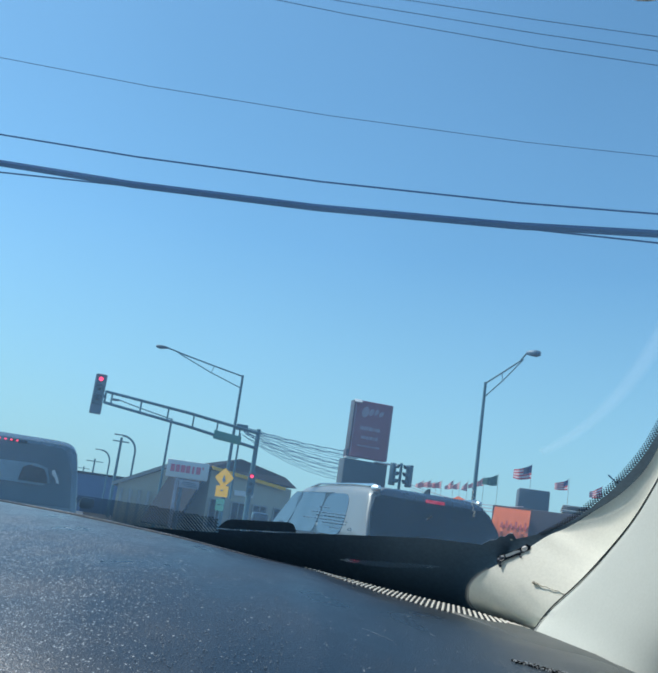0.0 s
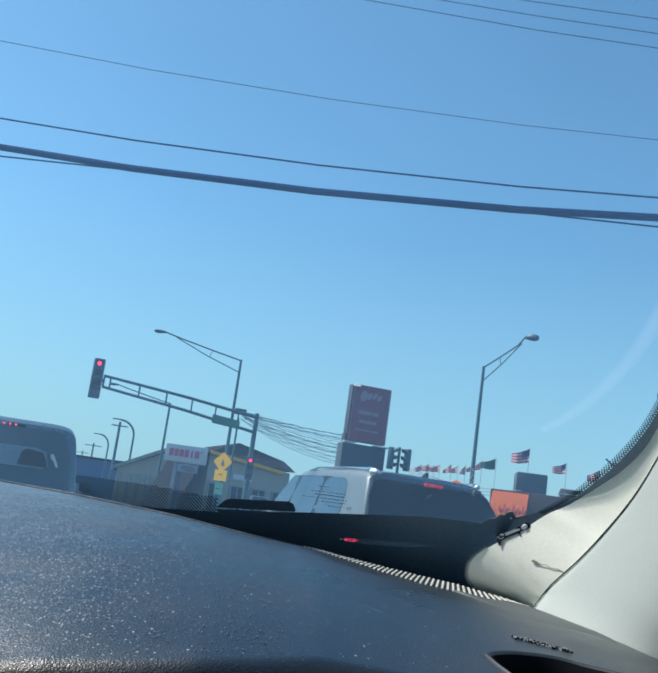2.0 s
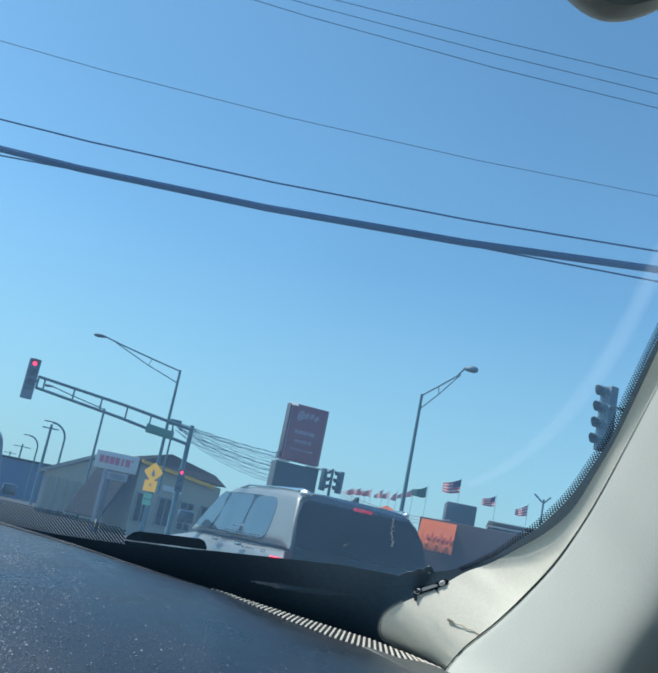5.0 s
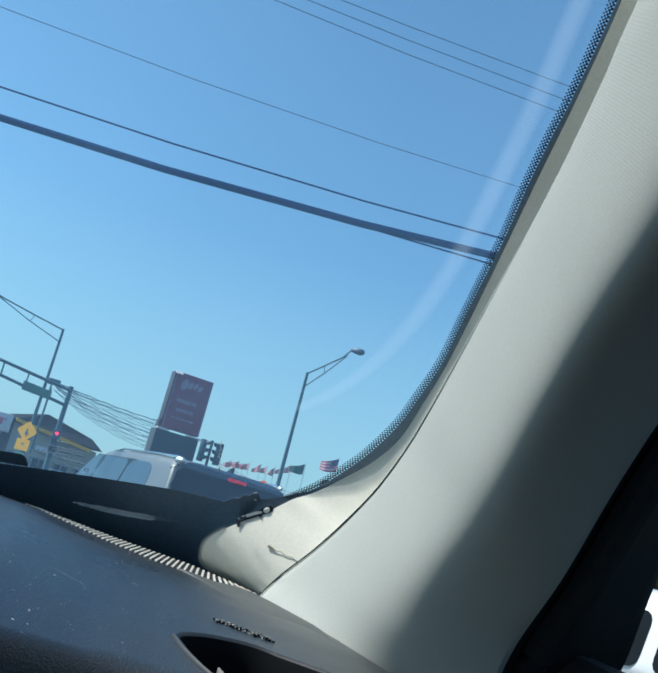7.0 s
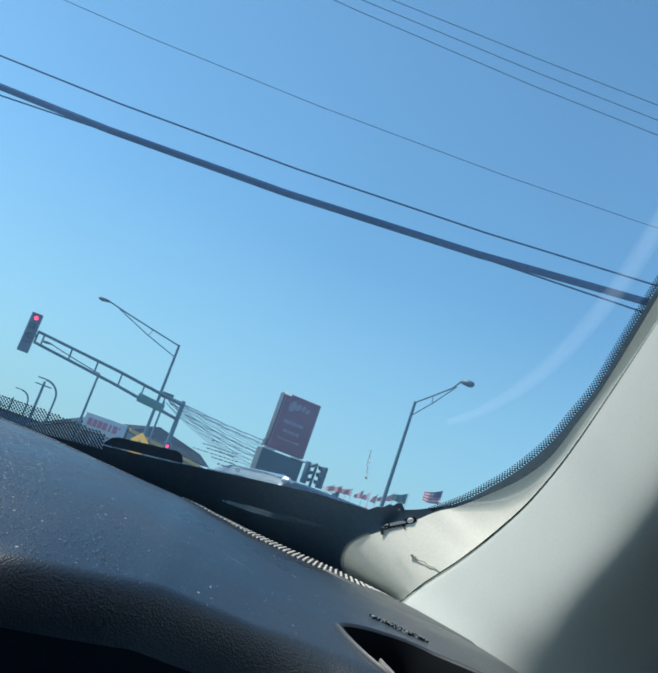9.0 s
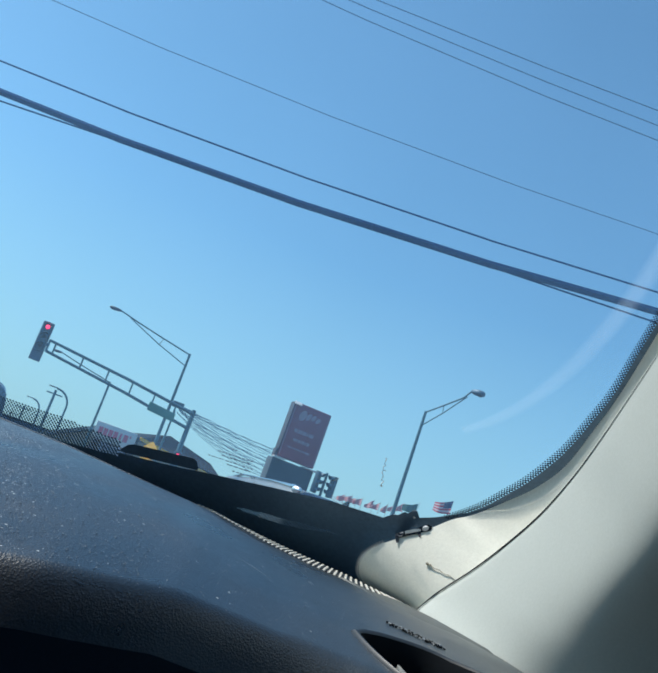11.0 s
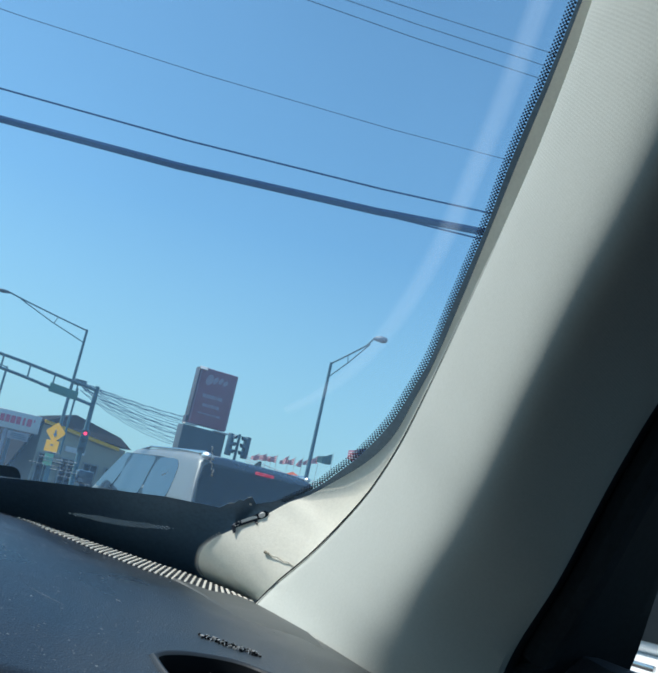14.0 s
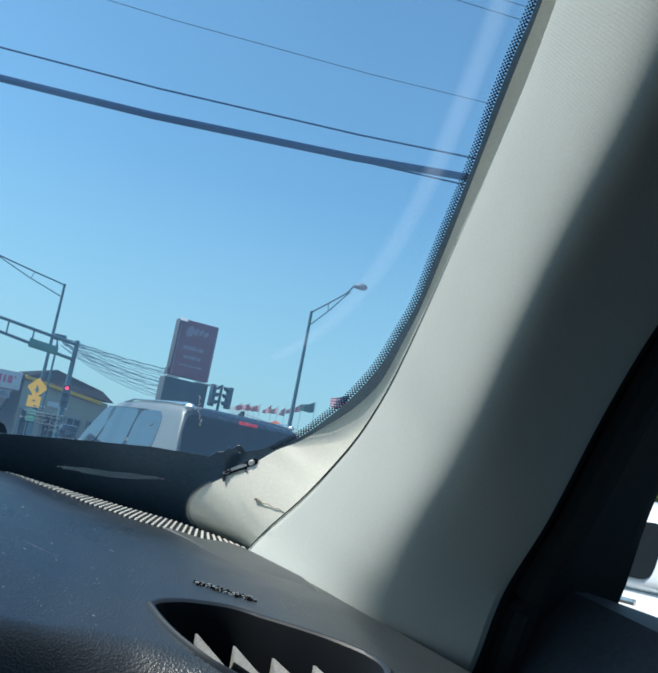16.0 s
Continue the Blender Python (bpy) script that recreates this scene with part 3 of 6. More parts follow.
# the pillar trim: from the seam round to the door
DOOR_LINE = [(0.262, 0.56, 1.06), (0.268, 0.526, 1.127), (0.273, 0.514, 1.170), (0.276, 0.482, 1.211), (0.278, 0.447, 1.262), (0.279, 0.412, 1.301), (0.275, 0.345, 1.345), (0.266, 0.27, 1.395), (0.25, 0.17, 1.45)]
b = bm_new()
rows = []
for i in range(81):
    s = i / 80
    p0 = curve_at([(0.146, 0.642, 1.132)] + TRIM, s)
    q0 = curve_at(DOOR_LINE, s)
    side = (q0 - p0).normalized()
    eye = Vector((0.06, 0.05, 1.19))
    k0 = float(np.interp(s, [0, 0.3, 0.5, 0.7, 0.87, 1], [0.46, 0.49, 0.50, 0.50, 0.49, 0.42]))
    m = p0.lerp(q0, k0) + (eye - p0.lerp(q0, k0)).normalized() * (0.043 + 0.060 * s)
    away = (q0 - eye).normalized()
    gap = 0.02 * max(0.0, 1 - s / 0.55)
    row = [p0 + (p0 - Vector((0.0, 0.0, 1.2))).normalized() * (0.05 + 0.05 * max(0.0, s - 0.3)), p0 + (p0 - eye).normalized() * (0.0002 + 0.1 * gap)]
    for u in [0.0005 + gap] + [k / 30 for k in range(1, 31)]:
        wa, wm, wq = (1 - u) ** 2, 6.6 * u * (1 - u), u * u
        row.append((p0 * wa + m * wm + q0 * wq) / (wa + wm + wq))
    row += [q0 + away * 0.006 + side * 0.003, q0 + away * 0.05]
    rows.append(row)
loft(b, rows)
part("pillar_trim", b, M_TRIM, car, "pale woven fabric trim of the windscreen pillar")

# black tube laid on the seam, for the shade in its gap
b = bm_new()
seam = [curve_at(TRIM, 0.001 + 0.51 * i / 50) for i in range(51)]
tube(b, [p.lerp(CABIN, 0.001) for p in seam], [0.00045 * (1 - 0.85 * (i / 50) ** 2) for i in range(51)], 6)
part("seam_gap", b, M_RUBBER, car, "black tube standing for the shaded gap between cover and trim")

b = bm_new()
tube(b, [curve_at(TRIM, 0.03 + 0.95 * i / 60) + Vector((0.0016, 0, 0)) for i in range(61)], [0.0004 + 0.0016 * math.sin(math.pi * min(1.0, 0.08 + i / 60)) for i in range(61)], 10)
part("trim_bead", b, M_TRIM, car, "rounded bright edge of the pillar trim")

# dark frame of the door and its rubber seal
DOOR_OUT = [(0.40, 0.58, 1.08), (0.378, 0.58, 1.15), (0.3765, 0.57, 1.185), (0.3825, 0.555, 1.245), (0.39, 0.51, 1.31), (0.38, 0.45, 1.37), (0.36, 0.36, 1.43), (0.32, 0.24, 1.47)]
b = bm_new()
rows = []
for i in range(41):
    s = i / 40
    q0, r0 = curve_at(DOOR_LINE, s), curve_at(DOOR_OUT, s)
    q0 = q0 + Vector((0.004, 0.006, 0))
    m = (q0 + r0) / 2 + Vector((0.02, 0.02, 0))
    rows.append([q0 * (1 - u) ** 2 + m * 2 * u * (1 - u) + r0 * u * u for u in [k / 8 for k in range(9)]] + [r0 + Vector((0.02, 0.05, 0))])
loft(b, rows)
part("door_frame", b, M_DOOR, car, "black door frame")
b = bm_new()
tube(b, [curve_at(DOOR_LINE, i / 40) + Vector((0.022, 0.012, 0)) for i in range(41)], 0.009, 8)
part("door_seal", b, M_DOOR, car, "black rubber door seal")
b = bm_new()
loft(b, [[(0.27, 0.62, 1.12), (0.33, 0.6, 1.178), (0.42, 0.57, 1.163), (0.50, 0.55, 1.13)], [(0.30, 0.35, 1.08), (0.36, 0.35, 1.152), (0.45, 0.35, 1.150), (0.52, 0.35, 1.11)], [(0.4, -1.2, 1.0), (0.45, -1.2, 1.02), (0.52, -1.2, 1.02), (0.55, -1.2, 1.0)]])
part("door_panel", b, M_PANEL, car, "dark blue-grey door panel")

def dot_scale(u):
    """The border's dots grow towards the pillar's foot."""
    return float(np.interp(u, [0.0, 0.25, 0.5], [1.32, 1.24, 1.0]))


# black enamel border of the pane, with a lens-shaped perforated patch
PERF_X0, PERF_X1, PERF_ROWS, PERF_COLS = 0.0325, 0.1165, 5, 28


def perf_z(x):
    """Upper and lower line of the perforated strip."""
    top = float(np.interp(x, [0.0325, 0.076, 0.1165], [1.1871, 1.1890, 1.1938]))
    return top, top - 0.0044


def border_low(x):
    return float(np.interp(x, [-1.1, 0.150, 0.153, 0.157, 0.172, 0.185], [1.12, 1.12, 1.19, 1.2015, 1.215, 1.2235]))


def strip(bm, x0, x1, n, upper, lower):
    rows = []
    for i in range(n + 1):
        x = x0 + (x1 - x0) * i / n
        hi, lo = upper(x), lower(x)
        rows.append([on_glass(x, hi, 0.0034), on_glass(x, (hi + lo) / 2, 0.0034), on_glass(x, lo, 0.0034)])
    loft(bm, rows)


b = bm_new()
strip(b, -1.1, PERF_X0, 70, band, border_low)
strip(b, PERF_X0, PERF_X1, 40, band, lambda x: perf_z(x)[0])
strip(b, PERF_X0, PERF_X1, 40, lambda x: perf_z(x)[1], border_low)
strip(b, PERF_X1, 0.185, 30, band, border_low)
def perf_at(u, row, lift=0.0034):
    x = PERF_X0 + (PERF_X1 - PERF_X0) * min(max(u / PERF_COLS, 0.0), 1.0)
    hi, lo = perf_z(x)
    return on_glass(x, hi + (lo - hi) * row / PERF_ROWS, lift)


# rows of lozenge holes, every second row set off by half a step
for j in range(PERF_ROWS):
    off = 0.5 * (j % 2)
    for i in range(PERF_COLS + (1 if off else 0)):
        a0 = i - off
        outer = [b.verts.new(perf_at(a0 + fx, j + fz)) for fx, fz in ((0, 0), (1, 0), (1, 1), (0, 1))]
        u = (a0 + 0.5) / PERF_COLS
        if not 0.02 < u < 0.98 or abs(j - (PERF_ROWS - 1) / 2) > 2.6 * math.sin(math.pi * u) ** 0.8:
            b.faces.new(outer)
            continue
        inner = [b.verts.new(perf_at(a0 + fx, j + fz)) for fx, fz in ((0.5, 0.16), (0.72, 0.5), (0.5, 0.84), (0.28, 0.5))]
        for k in range(4):
            b.faces.new((outer[k], outer[(k + 1) % 4], inner[k]))
            b.faces.new((outer[(k + 1) % 4], inner[(k + 1) % 4], inner[k]))
rows = []
for i in range(0, 61):
    p, p2 = sky_edge(i / 60), sky_edge(min(i / 60 + 0.01, 1.0)) if i < 60 else sky_edge(1.0)
    g0, g1 = on_glass(p.x, p.y, 0.0034), on_glass(p2.x, p2.y, 0.0034)
    if i == 60:
        g1 = g0 + (g0 - on_glass(*sky_edge(0.99).xy, 0.0034))
    side = (g1 - g0).normalized().cross(GN).normalized()
    if side.x < 0:
        side = -side
    rows.append([g0 + side * (0.0037 * min(1, 0.8 + i / 40) * dot_scale(i / 60)), g0 + side * 0.0080, g0 + side * 0.0122])
loft(b, rows)
screen = None
b2 = bm_new()
loft(b2, [[on_glass(x, z, 0.003) for z in (1.10, 1.2, 1.3, 1.4, 1.56, 1.68)] for x in (-1.1, -0.6, -0.2, 0.1, 0.28)])
screen = part("windshield", b2, M_GLASS, car, "clear sloping windscreen with a black dotted border")
if screen.data.polygons[0].normal.dot(GN) > 0:
    screen.data.flip_normals()
screen.visible_shadow = False
part("enamel_border", b, M_FRIT, screen, "black enamel border", False)


def hole_line(x):
    return float(np.interp(x, [-0.066, -0.004], [1.1962, 1.2012]))


def tab_top(x):
    return float(np.interp(x, [-0.0704, -0.0690, -0.0640, -0.0590, -0.0100, -0.0060, -0.0035], [1.1965, 1.1990, 1.2035, 1.2052, 1.2093, 1.2080, 1.2035]))


b = bm_new()
strip(b, -0.0704, -0.0035, 60, lambda x: max(tab_top(x), hole_line(x) + 0.0009), lambda x: hole_line(x) + 0.0009)
strip(b, -0.0704, -0.0035, 60, lambda x: hole_line(x) - 0.0009, lambda x: min(band(x), hole_line(x) - 0.0009) - 0.001)
HOLES = 38
for i in range(HOLES):
    xa, xb = (-0.0704 + 0.0669 * k / HOLES for k in (i, i + 1))
    cell = [(xa, 0.0009), (xb, 0.0009), (xb, -0.0009), (xa, -0.0009)]
    xm, half = (xa + xb) / 2, (xb - xa) * 0.36
    inner = [(xm - half, 0.0004), (xm + half, 0.0007), (xm + half, -0.0004), (xm - half, -0.0007)]
    outer = [b.verts.new(on_glass(x, hole_line(x) + dz, 0.0034)) for x, dz in cell]
    hole = [b.verts.new(on_glass(x, hole_line(x) + dz, 0.0034)) for x, dz in inner]
    for k in range(4):
        b.faces.new((outer[k], outer[(k + 1) % 4], hole[(k + 1) % 4], hole[k]))
part("enamel_tab", b, M_FRIT, screen, "dark tab with a row of fine holes", False)


def disc(bm, c, r, sides=6):
    ax = Vector((1, 0, 0))
    ax = (ax - GN * ax.dot(GN)).normalized()
    ay = GN.cross(ax)
    bm.faces.new([bm.verts.new(c + (ax * math.cos(k * 2 * math.pi / sides) + ay * math.sin(k * 2 * math.pi / sides)) * r) for k in range(sides)])


# enamel dots along the border
b = bm_new()
dense = [on_glass(*sky_edge(i / 1500).xy, 0.0034) for i in range(1501)]
reach = np.concatenate([[0.0], np.cumsum([(q - p).length for p, q in zip(dense, dense[1:])])])
far = 0.0
while far < reach[-1] - 0.003:
    big = dot_scale(far / reach[-1])
    for k in range(4):
        here = far + (0.00095 * big if k % 2 else 0.0)
        i = min(max(int(np.searchsorted(reach, here)), 1), 1500)
        p = dense[i - 1].lerp(dense[i], (here - reach[i - 1]) / max(reach[i] - reach[i - 1], 1e-9))
        side = (dense[min(i + 8, 1500)] - dense[max(i - 8, 0)]).normalized().cross(GN).normalized()
        if side.x < 0:
            side = -side
        disc(b, p + side * (0.0003 + k * 0.00090) * min(1.0, 0.8 + far / 0.25) * big, (0.00046 + 0.00008 * k) * big, 8)
    far += 0.0019 * big
part("enamel_dots", b, M_DOT, screen, "", False, kind="stuff")
b = bm_new()
for j in range(14):
    x = -0.208 + 0.0030 * round(0.0008 * (13 - j) / 0.0030)
    while x < -0.072:
        z = band(x) + 0.0004 + j * 0.0015
        if z < float(np.interp(x, [-0.55, -0.209, -0.143, -0.07], [1.206, 1.2068, 1.208, 1.2042])):
            disc(b, on_glass(x + (0.0015 if j % 2 else 0), z, 0.0034), 0.00128 - 0.000015 * j, 8)
        x += 0.0030
part("enamel_dots", b, M_FRIT, screen, "", False, kind="stuff")

# pale dots along the cover's edge
b = bm_new()
for i in range(52):
    k, f = divmod(9 + 15 * i / 51, 1)
    k = int(k)
    p, q = (COVER_SKIN[17 * k + c].lerp(COVER_SKIN[17 * (k + 1) + c], f) for c in (0, 1))
    out = (p - q).normalized()
    disc(b, p + out * 0.0009 - GN * 0.0006, 0.00062)
    if i % 2:
        disc(b, p + out * 0.0024 - GN * 0.0006, 0.00050)
part("pale_dots", b, M_PRINT, cover, "", False, kind="stuff")

b = bm_new()
loft(b, [[edge(x) + Vector((0, 0.002, -0.002)), on_glass(x, edge(x).z - 0.012, 0.004)] for x in [-1.0 + 1.17 * k / 60 for k in range(61)]])
part("lower_filler", b, M_RUBBER, dash)

# long pale film on the pane, standing for the pillar's reflection
STREAK = [(0.186, 1.52), (0.1945, 1.465), (0.1985, 1.43), (0.2002, 1.40), (0.2005, 1.37), (0.1975, 1.345), (0.191, 1.322), (0.181, 1.303), (0.168, 1.288), (0.156, 1.279)]
for n, wide in enumerate((0.0026, 0.0042, 0.0055)):
    b = bm_new()
    rows = []
    for i in range(61):
        c, c2 = curve_at([(x, z, 0) for x, z in STREAK], i / 60), curve_at([(x, z, 0) for x, z in STREAK], min(i / 60 + 0.01, 1.0) if i < 60 else 0.99)
        p, q = on_glass(c.x, c.y, 0.0038 + 0.0004 * n), on_glass(c2.x, c2.y, 0.0038 + 0.0004 * n)
        side = ((q - p) if i < 60 else (p - q)).normalized().cross(GN).normalized()
        w = wide * (1 - 0.45 * max(0, i / 60 - 0.6) / 0.4)
        rows.append([p - side * w, p + side * w])
    loft(b, rows)
    film = part("reflection_streak", b, M_STREAK, screen, "", False)
    film.visible_shadow = False

# short pale scrawl of dried dirt on the pane
b = bm_new()
tube(b, [on_glass(0.1200 + 0.0060 * u + 0.0007 * math.sin(u * 9) + 0.0005 * math.sin(u * 31), 1.2500 - 0.0172 * u + 0.0006 * math.sin(u * 23), 0.0042) for u in [k / 40 for k in range(41)]], [0.00024 + 0.00016 * math.sin(k * 1.9) for k in range(41)], 5)
part("dirt_scrawl", b, M_PRINT, screen, "pale dried dirt on the glass", False)
for x, z, r in ((0.1262, 1.2325, 0.0010), (0.1236, 1.2425, 0.0006), (0.0960, 1.2272, 0.0006), (0.0948, 1.2262, 0.0007), (0.0972, 1.2284, 0.0005)):
    b = bm_new()
    disc(b, on_glass(x, z, 0.0042), r, 7)
    part("dirt_speck", b, M_PRINT, screen, "", False)

# small printed vehicle shape at the corner
b = bm_new()
C0, C1 = Vector((0.153, 1.1985, 0)), Vector((0.1715, 1.2110, 0))


def on_print(u, v, lift):
    """u runs along the print, v across it."""
    q = C0.lerp(C1, u) + Vector((-0.56, 0.83, 0)) * v
    return on_cover(q.x, q.y, lift)


slab(b, [on_print(u, v, 0.0006) for u, v in ((-0.02, -0.004), (0.05, -0.0038), (0.09, -0.0002), (0.62, 0.0), (0.66, -0.003), (0.69, -0.003), (0.72, 0.0002), (1.0, 0.0), (1.06, 0.0028), (0.96, 0.0053), (0.76, 0.0046), (0.28, 0.0046), (0.05, 0.005), (-0.03, 0.0018))], GN * -0.0002)
part("corner_print", b, M_DOT, screen, "", False)
b = bm_new()
for u in (0.13, 0.86):
    b.faces.new([b.verts.new(on_print(u + 0.095 * math.cos(a), 0.0026 + 0.0021 * math.sin(a), 0.0014)) for a in [k * math.pi / 6 for k in range(12)]])
b.faces.new([b.verts.new(on_print(u, v, 0.0014)) for u, v in ((0.27, 0.0014), (0.72, 0.0014), (0.72, 0.0038), (0.27, 0.0038))])
part("corner_print_light", b, M_WHITE, screen, "", False)
b = bm_new()
slab(b, [on_glass(x, z, 0.0036) for x, z in ((0.136, 1.2094), (0.142, 1.2118), (0.150, 1.2155), (0.1595, 1.2180), (0.1600, 1.2200), (0.1560, 1.2240), (0.1535, 1.2232), (0.1515, 1.2205), (0.1490, 1.2208), (0.146, 1.2175), (0.1425, 1.2168), (0.137, 1.2120))], GN * -0.0002)
part("edge_print", b, M_FRIT, screen, "", False)
b = bm_new()
disc(b, on_glass(0.1566, 1.2200, 0.0050), 0.0010, 12)
part("edge_print_light", b, M_PRINT, screen, "", False)

# unreadable maker's label on the pane: dark bars
random.seed(11)
b = bm_new()
for z, x0, x1 in ((1.2225, 0.012, 0.020), (1.2185, 0.006, 0.034), (1.2162, 0.010, 0.033), (1.2135, 0.000, 0.012), (1.2135, 0.014, 0.036), (1.2112, 0.016, 0.035), (1.2078, 0.022, 0.032)):
    x = x0
    while x < x1:
        w = random.uniform(0.0012, 0.0036)
        h0 = random.uniform(0.0005, 0.0009)
        slab(b, [on_glass(x, z, 0.001), on_glass(min(x + w, x1), z + w * 0.05, 0.001), on_glass(min(x + w, x1), z + h0 + w * 0.05, 0.001), on_glass(x, z + h0, 0.001)], GN * -0.0002)
        x += w + random.uniform(0.0005, 0.0012)
for k in range(14):
    a0, a1 = k * math.pi / 7, (k + 1) * math.pi / 7
    c0 = Vector((0.0385, 1.2085, 0))
    q = [(c0.x + r * math.cos(a), c0.y + r * 0.7 * math.sin(a)) for r, a in ((0.0011, a0), (0.0017, a0), (0.0017, a1), (0.0011, a1))]
    slab(b, [on_glass(x, z, 0.001) for x, z in q], GN * -0.0002)
part("label_bars", b, M_FRIT, screen, "", False)

# raised bars of the airbag mark: pale ones painted as glints, black ones as shade
T1, T2 = Vector((0.1246, 0.531, 0)), Vector((0.1535, 0.518, 0))
b, shade_bars = bm_new(), bm_new()
random.seed(3)
for i in range(14):
    p = T1.lerp(T2, (i + 0.5) / 14)
    for k in range(7):
        dx, dy = random.uniform(-0.001, 0.001), random.uniform(-0.0034, 0.0034)
        sx, sy = random.choice(((0.0005, 0.0026), (0.0013, 0.0006), (0.0006, 0.0018)))
        x, y = p.x + dx, p.y + dy
        box(b if k % 2 else shade_bars, (x, y, dash_z(x, y) + 0.0003), (sx, sy, 0.0011), -24 + random.uniform(-20, 20), 0.0002)
mark = part("embossed_mark", b, M_EMBOSS, dash, "raised lettering bars, coloured pale for their glints")
part("mark_shadow_bars", shade_bars, M_WELL, mark, "black bars painted as the lettering's shade")

# corner of the sun visor, hanging from the roof lining
b = bm_new()
tip, rise, deep = Vector((0.0985, 0.313, 1.4130)), Vector((0, -0.25, 0.97)).normalized(), Vector((0, 0.97, 0.25)).normalized()
rows = []
for k in range(33):
    u = -1 + k / 16
    x = 0.055 * u
    low = tip + Vector((x, 0, 0)) + rise * (0.024 * (x / 0.03) ** 2 / (1 + 0.25 * abs(x / 0.03)))
    high = tip + Vector((x, 0, 0)) + rise * 0.24
    rows.append([low + rise * 0.003 - deep * 0.007, low - deep * 0.003, low + deep * 0.003, low + rise * 0.003 + deep * 0.007, high + deep * 0.007, high - deep * 0.007])
loft(b, rows, True)
part("sun_visor", b, mat("visor_cloth", (0.66, 0.66, 0.62), 0.9, bump=0.2, bump_scale=800), car, "grey cloth sun visor")

# unseen roof, floor and seats close the cabin and hold back outside light
b = bm_new()
loft(b, [[on_glass(x, float(np.interp(x, [-0.3, -0.24, -0.08, 0.0], [1.565, 1.57, 1.58, 1.64])), 0.0), Vector((x, 0.1, 1.70)), Vector((x, -1.0, 1.70)), Vector((x, -2.4, 1.6)), Vector((x, -2.9, 1.3))] for x in (-1.25, -0.9, -0.4, -0.3, -0.2, -0.1, 0.0, 0.25, 0.42)])
part("headliner", b, mat("headliner_cloth", (0.20, 0.205, 0.215), 0.95), car, "unseen headliner")
b = bm_new()
box(b, (-0.35, -1.2, 0.35), (1.7, 3.4, 0.1), 0, 0.02)
part("cabin_floor", b, M_RUBBER, car)
b = bm_new()
box(b, (-0.35, -2.9, 0.8), (1.7, 0.15, 1.0), 0, 0.05)
part("rear_seat_back", b, M_CLOTH, car)
b = bm_new()
box(b, (-1.22, -1.1, 0.68), (0.08, 3.6, 0.72), 0, 0.02)
part("far_door_panel", b, M_CLOTH, car)


b = bm_new()
loft(b, [[(0.50, 0.30, 1.08), (0.52, -0.1, 1.05), (0.52, -1.2, 1.02), (0.52, -2.8, 1.0)], [(0.52, 0.3, 0.3), (0.54, -0.1, 0.3), (0.54, -1.2, 0.3), (0.54, -2.8, 0.3)]])
part("near_door_panel", b, M_DOOR, car)
# pane added and tinted to dim the light on the pillar's far side
b = bm_new()
loft(b, [[(0.485 - 0.10 * max(0.0, z - 1.14), y, z) for z in (1.06, 1.3, 1.66)] for y in (0.66, 0.0, -0.6)])
part("side_window", b, M_SIDE, car, "passenger window, tinted to dim the light on the pillar", False)
b = bm_new()
box(b, (0.50, -0.75, 1.3), (0.06, 0.5, 0.7), 0, 0.02)
box(b, (0.50, -2.1, 1.3), (0.06, 1.2, 0.7), 0, 0.02)
part("door_pillar", b, M_CLOTH, car)
b = bm_new()
box(b, (0.22, -0.55, 0.95), (0.5, 0.16, 0.75), 0, 0.06)
box(b, (0.22, -0.55, 1.42), (0.28, 0.12, 0.2), 0, 0.05)
part("seat_back", b, M_CLOTH, car, "grey cloth seat back")

# ---- air vent in the dashboard ----
def on_dash(x, y):
    return Vector((x, y, dash_z(x, y)))


b = bm_new()
nV = 72
rings = []
for k in range(nV):
    c = curve_at([(x, y, 0) for x, y in VENT + VENT[:1]], k / nV)

    def ring(sc, dz):
        q = VENT_MID.lerp(c, sc)
        return on_dash(q.x, q.y) + Vector((0, 0, dz))

    rings.append([ring(1.055, -0.0012), ring(1.045, 0.0004), ring(1.01, 0.0016), ring(0.985, 0.0015), ring(0.962, 0.0006), ring(0.905, -0.006), ring(0.89, -0.02), ring(0.87, -0.045)])
loft(b, [r[:5] for r in rings + rings[:1]])
vent = part("air_vent", b, M_RIMP, dash, "dark air vent with a raised rim")
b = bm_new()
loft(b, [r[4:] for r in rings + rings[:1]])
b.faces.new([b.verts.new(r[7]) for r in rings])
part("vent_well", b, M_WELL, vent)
# only the vanes' sunlit triangles are built, and coloured pale
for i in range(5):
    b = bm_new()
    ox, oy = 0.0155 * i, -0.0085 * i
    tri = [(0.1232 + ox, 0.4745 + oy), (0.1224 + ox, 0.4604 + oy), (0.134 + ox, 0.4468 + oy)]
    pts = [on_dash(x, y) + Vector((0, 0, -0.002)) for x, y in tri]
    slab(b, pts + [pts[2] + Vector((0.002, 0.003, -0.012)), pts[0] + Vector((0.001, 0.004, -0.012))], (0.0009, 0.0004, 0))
    part("vent_vane", b, M_VANE, vent, "pale triangle painted as the lit part of a vane", False)

